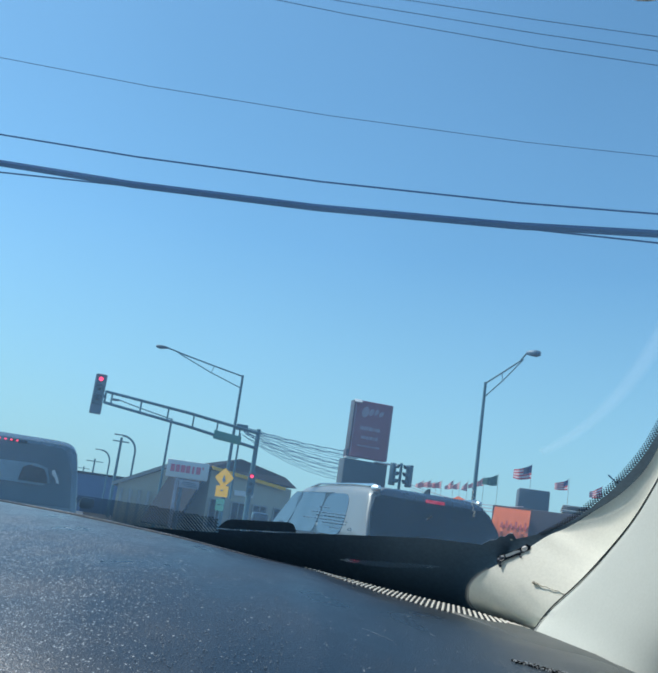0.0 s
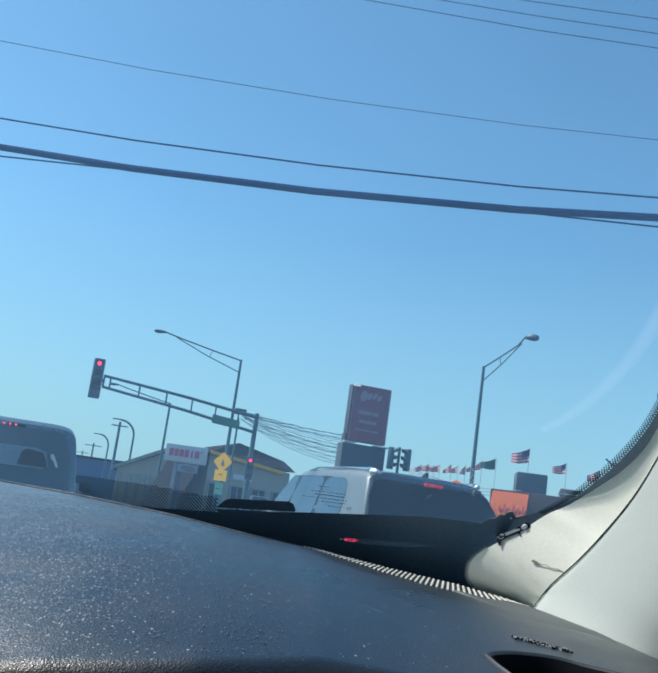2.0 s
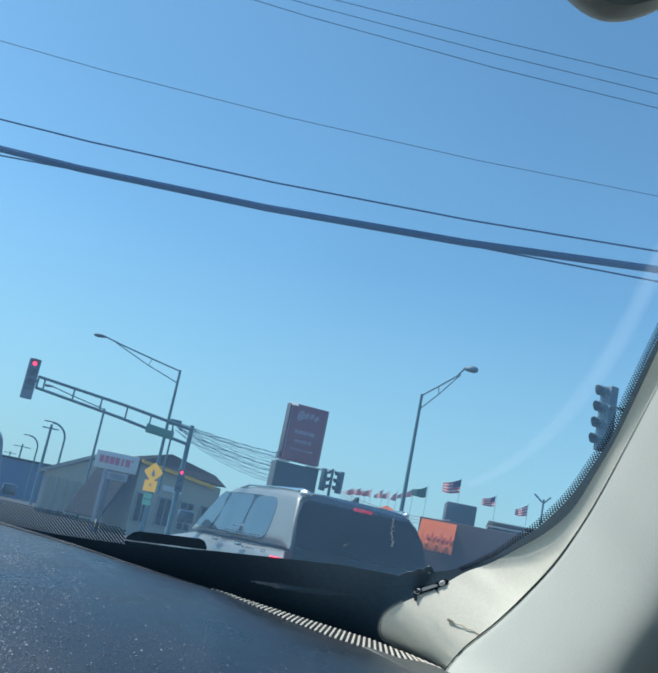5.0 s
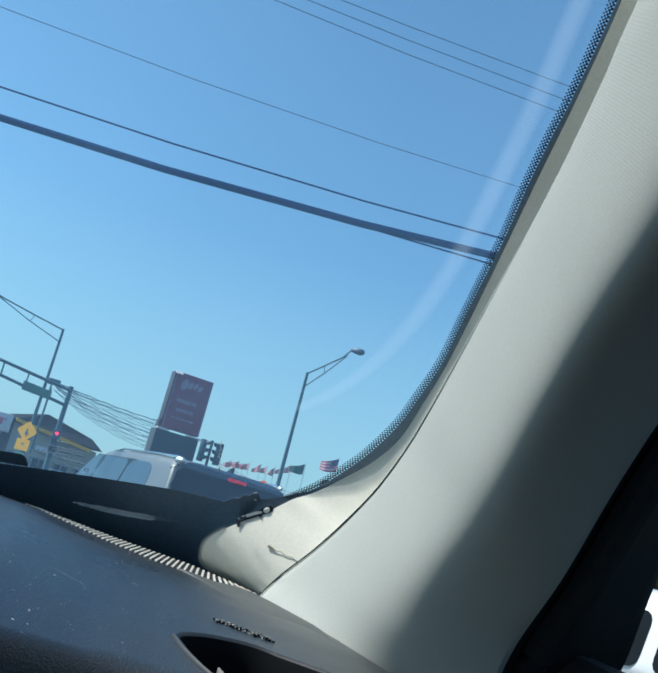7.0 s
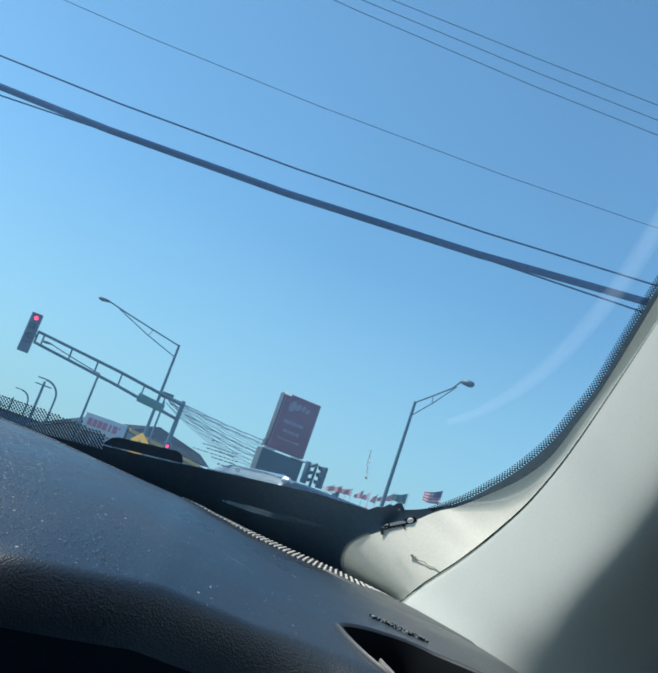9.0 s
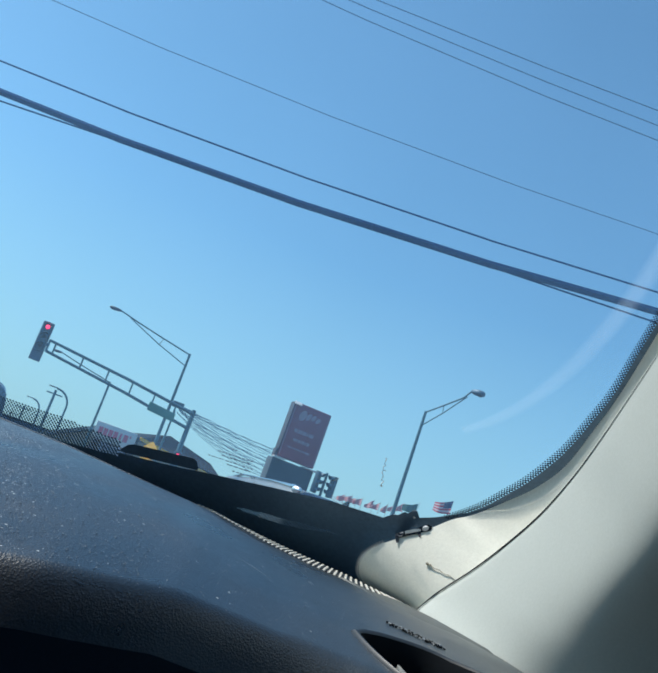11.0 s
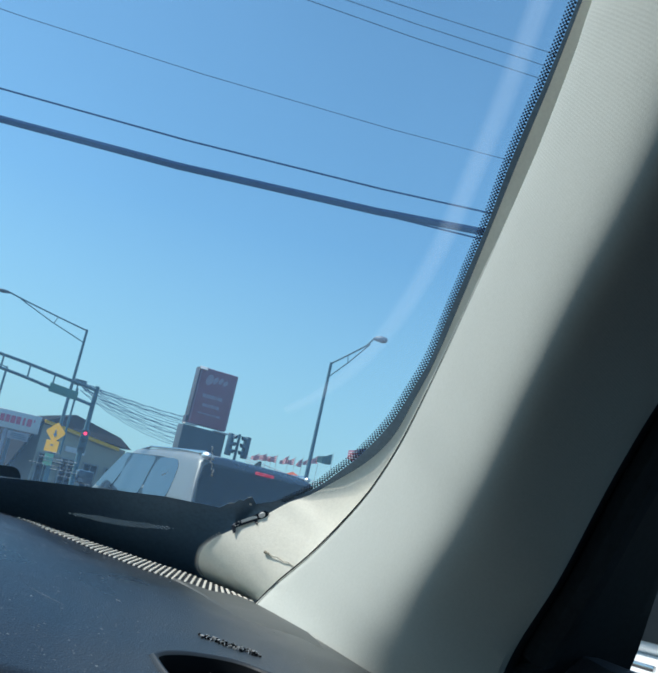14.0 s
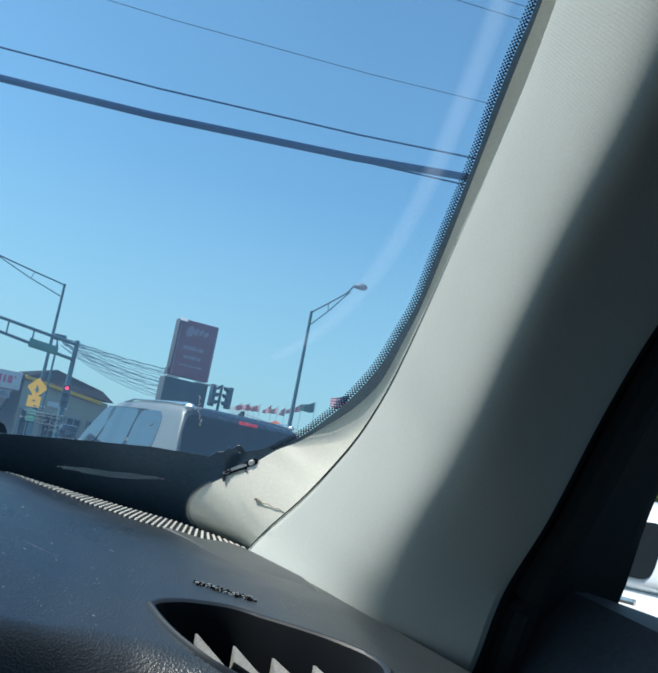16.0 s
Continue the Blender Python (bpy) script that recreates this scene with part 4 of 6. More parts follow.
# dust, specks painted as grain glints, and hair scratches on the dashboard
random.seed(7)
b = bm_new()
for k in range(1900):
    x, y = random.uniform(-0.30, 0.20), random.uniform(0.44, 0.72)
    if k > 500:
        x, y = 0.0 - abs(random.gauss(0, 0.14)), 0.42 + abs(random.gauss(0, 0.085))
    if y > edge(x).y - slat_width(x) - 0.01 or in_vent(x, y, 1.08) or y < float(np.interp(x, NEAR_X, NEAR_Y)) + 0.004:
        continue
    r = random.choice((0.00014, 0.00018, 0.00022, 0.0003)) if k < 500 else random.choice((0.00014, 0.0002, 0.00028, 0.00036))
    p = on_dash(x, y)
    a0 = random.uniform(0, 3)
    st = random.uniform(1, 2.2)
    vs = [b.verts.new(p + Vector((r * st * math.cos(a0 + a), r * math.sin(a0 + a), 0.0004 + 0.0002 * (n % 2)))) for n, a in enumerate((0, 1.26, 2.51, 3.77, 5.03))]
    b.faces.new(vs)
part("dust_and_glints", b, M_SPECK, dash, "", False, kind="stuff")
for (x0, y0), (x1, y1) in (((0.0409, 0.5363), (0.0593, 0.529)), ((0.082, 0.561), (0.085, 0.5585)), ((-0.06, 0.52), (-0.057, 0.517))):
    b = bm_new()
    tube(b, [on_dash(x0 + (x1 - x0) * u, y0 + (y1 - y0) * u) for u in (0, 0.5, 1)], [0.00004, 0.00011, 0.00005], 5)
    part("scratch", b, M_SPECK, dash, "", False)


# ---- vehicles outside ----
def wheel_at(parent, x, y, r, side):
    b = bm_new()
    w = 0.24
    prof = [(-w / 2, r * 0.62), (-w / 2, r * 0.9), (-w / 2 + 0.03, r), (w / 2 - 0.03, r), (w / 2, r * 0.9), (w / 2, r * 0.62)]
    rows = [[(x + px, y + pr * math.cos(a), r + pr * math.sin(a)) for px, pr in prof] for a in [k * 2 * math.pi / 28 for k in range(29)]]
    loft(b, rows)
    wh = part("wheel", b, M_TYRE, parent, "black tyre")
    b = bm_new()
    prof = [(side * 0.08, 0.01), (side * 0.09, r * 0.2), (side * 0.06, r * 0.5), (side * 0.11, r * 0.63)]
    loft(b, [[(x + px, y + pr * math.cos(a), r + pr * math.sin(a)) for px, pr in prof] for a in [k * 2 * math.pi / 20 for k in range(21)]])
    part("rim", b, M_RIM, wh)


def hull(bm, sections, sides=20, power=4.0):
    """A rounded body over cross sections: (y, half width at the bottom, half width at the top, z bottom, z top)."""
    rows = []
    for y, wb, wt, z0, z1 in sections:
        row = []
        for k in range(sides):
            a = 2 * math.pi * (k + 0.5) / sides
            ca, sa = math.cos(a), math.sin(a)
            ux = math.copysign(abs(ca) ** (2 / power), ca)
            uz = math.copysign(abs(sa) ** (2 / power), sa)
            t = (uz + 1) / 2
            row.append((ux * (wb + (wt - wb) * t), y, z0 + (z1 - z0) * t))
        rows.append(row)
    vs = loft(bm, rows, True)
    bm.faces.new(vs[0])
    bm.faces.new(vs[-1])
    return bm


def rounded(pts, radius, steps=4):
    """The same outline with its corners rounded off."""
    out = []
    pts = [Vector(p) for p in pts]
    for i, p in enumerate(pts):
        a, c = pts[i - 1] - p, pts[(i + 1) % len(pts)] - p
        r = min(radius, a.length * 0.45, c.length * 0.45)
        a, c = p + a.normalized() * r, p + c.normalized() * r
        for k in range(steps + 1):
            u = k / steps
            out.append(a * (1 - u) ** 2 + p * 2 * u * (1 - u) + c * u * u)
    return out


def wagon(name, label, paint, glass_mat, length, width, height, where, turn, belt, rear_slope=0.25, tail_mat=None, leds=False, rear_glass=None, brake=None, rear_w=(0.89, 0.77), spans=None, corner=0.085, surround=False):
    """A tall wagon whose rear bumper is at the origin and whose nose points to +y."""
    tail_mat = tail_mat or paint
    ob = empty(name, label, "car", "", where, turn)
    h = width / 2
    L = length
    b = bm_new()
    hull(b, [(0.0, h * 0.90, h * 0.86, 0.50, belt - 0.14), (0.06, h * 0.97, h * 0.95, 0.40, belt - 0.04), (0.35, h, h * 0.97, 0.34, belt), (L * 0.62, h, h * 0.96, 0.34, belt), (L * 0.70, h, h * 0.94, 0.34, belt - 0.02), (L * 0.95, h * 0.96, h * 0.86, 0.36, belt - 0.16), (L, h * 0.86, h * 0.74, 0.45, belt - 0.30)], 28, 5.0)
    part("body", b, paint, ob)
    b = bm_new()
    z0, z1 = belt - 0.05, height
    s = rear_slope
    cab = [(0.10, h * 0.93, h * 0.91, z0, z0 + 0.06), (0.11 + s * 0.5, h * 0.945, h * 0.85, z0, z0 + (z1 - z0) * 0.52), (0.13 + s * 0.88, h * 0.945, h * 0.79, z0, z1 - 0.08), (0.20 + s, h * 0.945, h * 0.77, z0, z1 - 0.025), (0.7 + s, h * 0.945, h * 0.765, z0, z1), (L * 0.38, h * 0.945, h * 0.765, z0, z1), (L * 0.50, h * 0.945, h * 0.765, z0, z1 - 0.03), (L * 0.545, h * 0.94, h * 0.78, z0, z1 - 0.12), (L * 0.61, h * 0.93, h * 0.82, z0, z0 + (z1 - z0) * 0.5), (L * 0.69, h * 0.90, h * 0.87, z0, z0 + 0.06)]
    hull(b, cab, 40, 8.0)
    part("cabin", b, paint, ob)

    def side_x(t):
        return h * (0.945 + (0.765 - 0.945) * t)

    wz0, wz1 = belt + 0.03, height - 0.14
    t0, t1 = (wz0 - z0) / (z1 - z0), (wz1 - z0) / (z1 - z0)
    spans = spans or [(0.45 + s, L * 0.232, 0.06), (L * 0.252, L * 0.39, 0.0), (L * 0.408, L * 0.63, -0.30)]
    for side in (-1, 1):
        for ya, yb, cut in spans:
            ta, tb = ya, yb
            pane = [(side * (side_x(t0) + 0.004), ta, wz0), (side * (side_x(t0) + 0.004), tb, wz0)]
            if cut < 0:
                pane += [(side * (side_x(t0 * 0.7 + t1 * 0.3) + 0.004), tb - 0.12, wz0 + (wz1 - wz0) * 0.3), (side * (side_x(t1) + 0.004), tb + cut * 1.7, wz1)]
            else:
                pane += [(side * (side_x(t1) + 0.004), tb, wz1)]
            pane += [(side * (side_x(t1) + 0.004), ta + cut, wz1)]
            b = bm_new()
            slab(b, rounded(pane, corner * (1.8 if surround and ya == spans[0][0] else 1.0)), (-side * 0.01, 0, 0))
            part("side_window", b, glass_mat, ob, "", False)
        if surround:
            lo, hi = spans[0][1] - 0.2, spans[-1][0] + 0.1
            b = bm_new()
            slab(b, rounded([(side * (side_x(t0) + 0.0005), lo, wz0 - 0.01), (side * (side_x(t0) + 0.0005), hi, wz0 - 0.01), (side * (side_x(t1) + 0.0005), hi - 0.05, wz1 + 0.01), (side * (side_x(t1) + 0.0005), lo, wz1 + 0.01)], 0.02), (-side * 0.01, 0, 0))
            part("window_surround", b, M_TINT, ob, "black surround of the side windows", False)
        b = bm_new()
        box(b, (side * (h + 0.11), L * 0.64, belt + 0.10), (0.24, 0.12, 0.19), 0, 0.04)
        part("door_mirror", b, M_BODY_D, ob, "dark door mirror")
        for ya in (L * 0.24, L * 0.40):
            b = bm_new()
            box(b, (side * (h + 0.01), ya + 0.16, belt - 0.10), (0.03, 0.18, 0.035), 0, 0.01)
            part("door_handle", b, M_CHROME, ob)
        for y in (L * 0.20, L * 0.79):
            wheel_at(ob, side * (h - 0.12), y, 0.38, side)
        b = bm_new()
        tl = [(side * h * 0.90, -0.012, belt - 0.42), (side * h * 0.975, 0.08, belt - 0.42), (side * h * 0.97, 0.10, belt - 0.06), (side * h * 0.86, 0.05, belt - 0.06)]
        slab(b, tl, (0, -0.03, 0))
        part("tail_lamp", b, M_TAIL, ob, "red tail lamp", False)
    b = bm_new()
    yb0, yb1 = 0.065, 0.07 + s * 0.86
    wb, wt = h * rear_w[0], h * rear_w[1]
    slab(b, [(-wb, yb0, belt), (wb, yb0, belt), (wb * 0.5 + wt * 0.5 + 0.02, yb0 * 0.4 + yb1 * 0.6, belt + (height - 0.13 - belt) * 0.6), (wt, yb1, height - 0.17), (wt - 0.09, yb1, height - 0.13), (-wt + 0.09, yb1, height - 0.13), (-wt, yb1, height - 0.17), (-wb * 0.5 - wt * 0.5 - 0.02, yb0 * 0.4 + yb1 * 0.6, belt + (height - 0.13 - belt) * 0.6)], (0, -0.02, 0))
    part("rear_window", b, rear_glass or M_TINT, ob, "dark tinted rear window", False)
    b = bm_new()
    box(b, (0, yb1 - 0.05, height - 0.12), (0.24, 0.05, 0.036), 0, 0.01)
    lamp = part("brake_light", b, M_TINT if leds else brake or M_BRAKE, ob, "high brake light")
    if leds:
        for k in range(6):
            b = bm_new()
            box(b, (-0.385 + 0.075 * k, yb1 - 0.085, height - 0.12), (0.03, 0.03, 0.022), 0, 0.008)
            part("brake_led", b, M_LED, lamp, "glowing red diode")
    b = bm_new()
    slab(b, [(-h * 0.9, 0.02, 0.7), (h * 0.9, 0.02, 0.7), (h * 0.9, 0.05, belt - 0.01), (-h * 0.9, 0.05, belt - 0.01)], (0, -0.04, 0))
    part("tailgate", b, tail_mat, ob, "", False)
    b = bm_new()
    box(b, (0, 0.0, 0.55), (width * 0.94, 0.16, 0.24), 0, 0.05)
    part("bumper", b, M_BODY_D, ob)
    b = bm_new()
    box(b, (0, -0.02, belt - 0.25), (0.32, 0.02, 0.16), 0, 0.005)
    part("number_plate", b, M_WHITE, ob)
    return ob


for side, x in ((-1, -1.05), (1, 0.38)):
    for y in (1.35, -1.5):
        wheel_at(car, x, y, 0.33, side)

b = bm_new()
rows = []
for k in range(25):
    v = k / 24
    y = 0.98 + 1.35 * v
    z = 0.97 - 0.10 * v - 0.25 * v ** 5
    rows.append([(-1.26 + 0.10 * v * v, y, 0.42)] + [(-0.35 + (0.90 - 0.10 * v * v) * math.sin(math.pi / 2 * u), y, z + 0.035 * math.cos(math.pi / 2 * u) - 0.12 * abs(u) ** 6) for u in [-1 + j / 10 for j in range(21)]] + [(0.56 - 0.10 * v * v, y, 0.42)])
loft(b, rows)
part("bonnet", b, M_BODY_D, car, "dark bonnet below the windscreen")
b = bm_new()
box(b, (-0.35, 2.36, 0.50), (1.62, 0.22, 0.42), 0, 0.08)
part("front_bumper", b, M_BODY_D, car)

# the tall silver wagon in the next lane, tailgate coloured dark for its shaded back
suv = wagon("suv", "tall silver SUV with dark tinted rear window at the lights", M_BODY_S, M_PANE, 5.2, 2.0, 1.88, (1.61, 10.83, 0), 21.0, 1.20, 0.28, M_TINT, spans=[(0.80, 1.64, 0.10), (1.70, 2.70, -0.02), (2.76, 3.36, -0.30)], corner=0.11, surround=True)
b = bm_new()
slab(b, [(-0.99, 0.08, 0.985), (-1.005, 0.36, 0.985), (-1.005, 0.36, 1.055), (-0.99, 0.08, 1.055)], (-0.015, 0, 0))
part("lit_tail_lamp", b, M_GLOW, suv, "glowing red tail lamp", False)
# rails with polished ends, added to give the roof a sun glint
for side in (-1, 1):
    b = bm_new()
    hull(b, [(0.47, 0.004, 0.004, 0, 0.01), (0.50, 0.03, 0.03, -0.02, 0.04), (0.56, 0.035, 0.03, -0.02, 0.045), (0.62, 0.03, 0.025, -0.02, 0.04), (1.2, 0.02, 0.02, 0.02, 0.045), (2.2, 0.02, 0.02, 0.02, 0.045), (2.5, 0.02, 0.02, -0.03, 0.0)], 14, 2.2)
    bmesh.ops.translate(b, verts=b.verts, vec=(side * 0.70, 0, 1.84))
    rail = part("roof_rail", b, M_CHROME, suv, "bright roof rail, added with its glint ends")
    b = bm_new()
    bmesh.ops.create_uvsphere(b, u_segments=16, v_segments=10, radius=0.038)
    bmesh.ops.transform(b, matrix=pose(side * 0.71, 0.46, 1.84) @ Matrix.Diagonal((0.9, 1.5, 0.8, 1)), verts=b.verts)
    part("rail_end", b, M_GLEAM, rail, "polished rail end added for a sun glint")
b = bm_new()
slab(b, [(-0.68, 0.30, 1.73), (0.68, 0.30, 1.73), (0.70, 0.34, 1.78), (0.62, 0.40, 1.825), (0.45, 0.46, 1.85), (-0.45, 0.46, 1.85), (-0.62, 0.40, 1.825), (-0.70, 0.34, 1.78)], (0, -0.012, 0.004))
part("roof_spoiler", b, M_BODY_D, suv, "dark lip over the rear window", False)
# metal bump added at the roof corner for the sun glint
b = bm_new()
bmesh.ops.create_uvsphere(b, u_segments=24, v_segments=16, radius=1)
bmesh.ops.transform(b, matrix=pose(-0.755, 0.33, 1.815, 0, 0, 0) @ Matrix.Diagonal((0.05, 0.10, 0.045, 1)), verts=b.verts)
part("roof_glint_bump", b, M_GLINT, suv, "metal bump added at the roof corner to catch the sun")
b = bm_new()
slab(b, [(0.20, 0.82, 1.85), (0.20, 1.02, 1.85), (0.20, 0.95, 1.90), (0.20, 0.86, 1.945), (0.20, 0.83, 1.945)], (0.025, 0, 0))
part("antenna_fin", b, M_TINT, suv, "black roof antenna fin", False)
# the dark pickup ahead
pickup = wagon("pickup_truck", "dark blue truck with a see-through rear window and red brake lights", M_BODY_P, M_PANE, 5.3, 1.95, 1.98, (-3.85, 12.3, 0), 14.0, 1.08, 0.12, None, True, M_CABIN, None, (0.84, 0.66))
# opaque pale sheet: the light through the cab is put into its colour
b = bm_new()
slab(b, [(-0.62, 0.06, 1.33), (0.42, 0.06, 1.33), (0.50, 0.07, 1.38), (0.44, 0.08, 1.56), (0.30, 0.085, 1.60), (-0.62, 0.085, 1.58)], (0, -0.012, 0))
part("pale_view_sheet", b, M_VIEW, pickup, "pale sheet painted as the light through the cab", False)
for dx in (0.0, -0.63):
    b = bm_new()
    slab(b, [(0.10 + dx, 0.045, 1.36), (0.47 + dx, 0.045, 1.36), (0.46 + dx, 0.05, 1.44), (0.40 + dx, 0.055, 1.545), (0.20 + dx, 0.06, 1.575), (0.13 + dx, 0.055, 1.53)], (0, -0.012, 0))
    part("seat_top", b, M_TINT, pickup, "dark seat top", False)
# white sheet painted as a gleam at the far side window
b = bm_new()
slab(b, [(0.50, 0.045, 1.54), (0.535, 0.045, 1.55), (0.60, 0.045, 1.44), (0.62, 0.045, 1.38), (0.585, 0.045, 1.385), (0.555, 0.045, 1.45), (0.51, 0.045, 1.49)], (0, -0.012, 0))
part("side_gleam", b, M_WHITE, pickup, "white sheet painted as a gleam in the far side window", False)
# a white car beside the passenger door
wagon("white_car", "white car parked beside the road, seen through the side window", M_BODY_W, M_TINT, 4.6, 1.8, 1.5, (4.3, 4.1, 0), 20.0, 1.0)


# ---- wires ----
def wire(name, label, d0, bearing, pts, r, half=60, sheath=None):
    """A cable in the vertical plane that passes d0 from the eye at that bearing; pts are (bearing, elevation) seen on it."""
    n = at(bearing, 1.0)
    t = Vector((n.y, -n.x, 0))
    us, zs = [], []
    for az, el in pts:
        dd = d0 / math.cos(radians(az - bearing))
        us.append(dd * math.sin(radians(az - bearing)))
        zs.append(EYE + dd * math.tan(radians(el)))
    co = np.polyfit(us, zs, 2 if len(us) > 2 else 1)
    b = bm_new()
    if len(us) > 2 and co[0] < 0:
        co = np.polyfit(us, zs, 1)
    tube(b, [n * d0 + t * u + Vector((0, 0, float(np.polyval(co, u)))) for u in np.linspace(-half, half, 41)], r, 6)
    return part(name, b, sheath or M_WIRE, None, label, True, "cable", "overhead cables")


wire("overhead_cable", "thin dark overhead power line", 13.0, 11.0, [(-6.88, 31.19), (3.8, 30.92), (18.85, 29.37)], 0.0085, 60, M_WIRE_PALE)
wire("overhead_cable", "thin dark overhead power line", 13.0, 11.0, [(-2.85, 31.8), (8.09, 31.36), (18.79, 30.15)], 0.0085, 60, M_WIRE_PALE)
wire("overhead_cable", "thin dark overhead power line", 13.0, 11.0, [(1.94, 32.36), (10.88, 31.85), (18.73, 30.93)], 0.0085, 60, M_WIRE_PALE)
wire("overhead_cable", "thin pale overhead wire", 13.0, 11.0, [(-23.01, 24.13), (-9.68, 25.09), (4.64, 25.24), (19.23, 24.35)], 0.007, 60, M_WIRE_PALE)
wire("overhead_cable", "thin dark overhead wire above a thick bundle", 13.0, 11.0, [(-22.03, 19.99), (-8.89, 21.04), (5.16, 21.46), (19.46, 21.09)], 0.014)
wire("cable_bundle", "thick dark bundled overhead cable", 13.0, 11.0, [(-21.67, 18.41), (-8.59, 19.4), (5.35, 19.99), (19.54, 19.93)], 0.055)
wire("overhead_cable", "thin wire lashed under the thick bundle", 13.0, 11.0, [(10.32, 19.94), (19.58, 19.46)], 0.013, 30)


# ---- street furniture ----
def signal_head(parent, lens_count, lit, size=1.0):
    """A signal head that hangs from the parent's origin and looks to -y."""
    hgt = 0.36 * lens_count * size
    b = bm_new()
    box(b, (0, 0, -hgt / 2), (0.36 * size, 0.22 * size, hgt), 0, 0.03)
    head = part("housing", b, M_SIGNAL, parent, "dark signal housing")
    for k in range(lens_count):
        z = -(k + 0.5) * 0.36 * size
        b = bm_new()
        rows = [[(0.075 * size * math.cos(a), y, z + 0.075 * size * math.sin(a)) for y in (-0.11 * size, -0.125 * size)] + [(0, -0.13 * size, z)] for a in [j * 2 * math.pi / 16 for j in range(17)]]
        loft(b, rows)
        part("lens", b, M_RED if k == lit else M_LENS, head, "glowing red lens" if k == lit else "")
        b = bm_new()
        rows = []
        for j in range(13):
            a = math.pi * (-0.08 + 1.16 * j / 12)
            c, s = math.cos(a), math.sin(a)
            rows.append([(0.15 * size * c, -0.11 * size, z + 0.15 * size * s), (0.15 * size * c, -0.36 * size + 0.1 * (1 - s), z + 0.15 * size * s), (0.143 * size * c, -0.36 * size + 0.1 * (1 - s), z + 0.143 * size * s), (0.143 * size * c, -0.11 * size, z + 0.143 * size * s)])
        loft(b, rows)
        part("visor", b, M_SIGNAL, head)
    return head


def street_lamp(label, base, top_z, tip, group="street lamps", r0=0.11, r1=0.06, brace=True, head=None, bulk=1.0):
    ob = empty("street_lamp", label, "street lamp", group, base)
    b = bm_new()
    tube(b, [(0, 0, 0), (0, 0, top_z * 0.5), (0, 0, top_z)], [r0, (r0 + r1) / 2, r1], 10)
    part("pole", b, M_POLE, ob)
    rel = Vector(tip) - Vector(base)
    b = bm_new()
    p0 = Vector((0, 0, top_z - 0.05))
    flat = Vector((rel.x, rel.y, 0))
    pts = [p0, p0.lerp(rel, 0.35), p0.lerp(rel, 0.72) + Vector((0, 0, 0.02)), rel - flat.normalized() * 0.3]
    tube(b, pts, 0.035, 8)
    part("arm", b, M_POLE, ob)
    if brace:
        b = bm_new()
        tube(b, [Vector((0, 0, top_z - 0.65)), Vector((0, 0, top_z - 0.65)).lerp(rel, 0.4), p0.lerp(rel, 0.80)], 0.025, 8)
        part("brace", b, M_POLE, ob)
        b = bm_new()
        q = p0.lerp(rel, 0.35)
        tube(b, [q, Vector((0, 0, top_z - 0.65)).lerp(rel, 0.38)], 0.018, 6)
        part("strut", b, M_POLE, ob)
    b = bm_new()
    d = flat.normalized()
    ang = math.degrees(math.atan2(d.y, d.x)) - 90
    hull(b, [(-0.30, 0.05, 0.05, -0.04, 0.04), (-0.15, 0.12, 0.10, -0.07, 0.07), (0.08, 0.15, 0.13, -0.10, 0.08), (0.24, 0.12, 0.10, -0.08, 0.06), (0.30, 0.05, 0.05, -0.03, 0.03)], 14, 2.6)
    bmesh.ops.transform(b, matrix=pose(*rel, 0, 0, ang) @ Matrix.Diagonal((bulk, 1.0, bulk, 1)), verts=b.verts)
    part("lamp_head", b, head or M_GREY, ob, "grey cobra-head lantern")
    return ob


street_lamp("grey steel street lamp with a braced arm", at(-4.97, 46), 8.39, up(-10.15, 9.8, 46))
street_lamp("grey steel street lamp leaning a braced arm outwards", at(10.03, 39), 8.40, up(12.75, 12.5, 38), head=M_PLATE, bulk=1.55)
street_lamp("tall far street lamp behind the signal arm", at(-8.82, 62), 7.3, up(-12.3, 6.2, 62), r0=0.10, r1=0.07, brace=False)


def curved_lamp(bearing, dist, top, reach):
    ob = empty("street_lamp", "far street lamp with a curved neck", "street lamp", "curved street lamps", at(bearing, dist))
    b = bm_new()
    pts = [Vector((0, 0, 0)), Vector((0, 0, top * 0.82))]
    for k in range(1, 8):
        a = math.pi / 2 * k / 7
        pts.append(Vector((-reach * (1 - math.cos(a)), 0, top * 0.82 + top * 0.18 * math.sin(a))))
    tube(b, pts, 0.09, 8)
    part("pole", b, M_POLE, ob)
    b = bm_new()
    box(b, (-reach - 0.35, 0, top + 0.03), (0.8, 0.24, 0.10), 0, 0.04)
    part("lamp_head", b, M_GREY, ob)
    return ob


curved_lamp(-10.63, 85, 7.4, 1.35)
curved_lamp(-12.0, 110, 7.2, 1.1)


def utility_pole(bearing, dist, top):
    ob = empty("utility_pole", "far wooden utility pole with a crossarm", "utility pole", "utility poles", at(bearing, dist))
    b = bm_new()
    tube(b, [(0, 0, 0), (0, 0, top)], [0.17, 0.12], 10)
    part("pole", b, M_POLE, ob)
    b = bm_new()
    box(b, (0, 0, top - 0.4), (1.6 if dist < 100 else 2.6, 0.12, 0.12), 10, 0.02)
    part("crossarm", b, M_POLE, ob)
    return ob


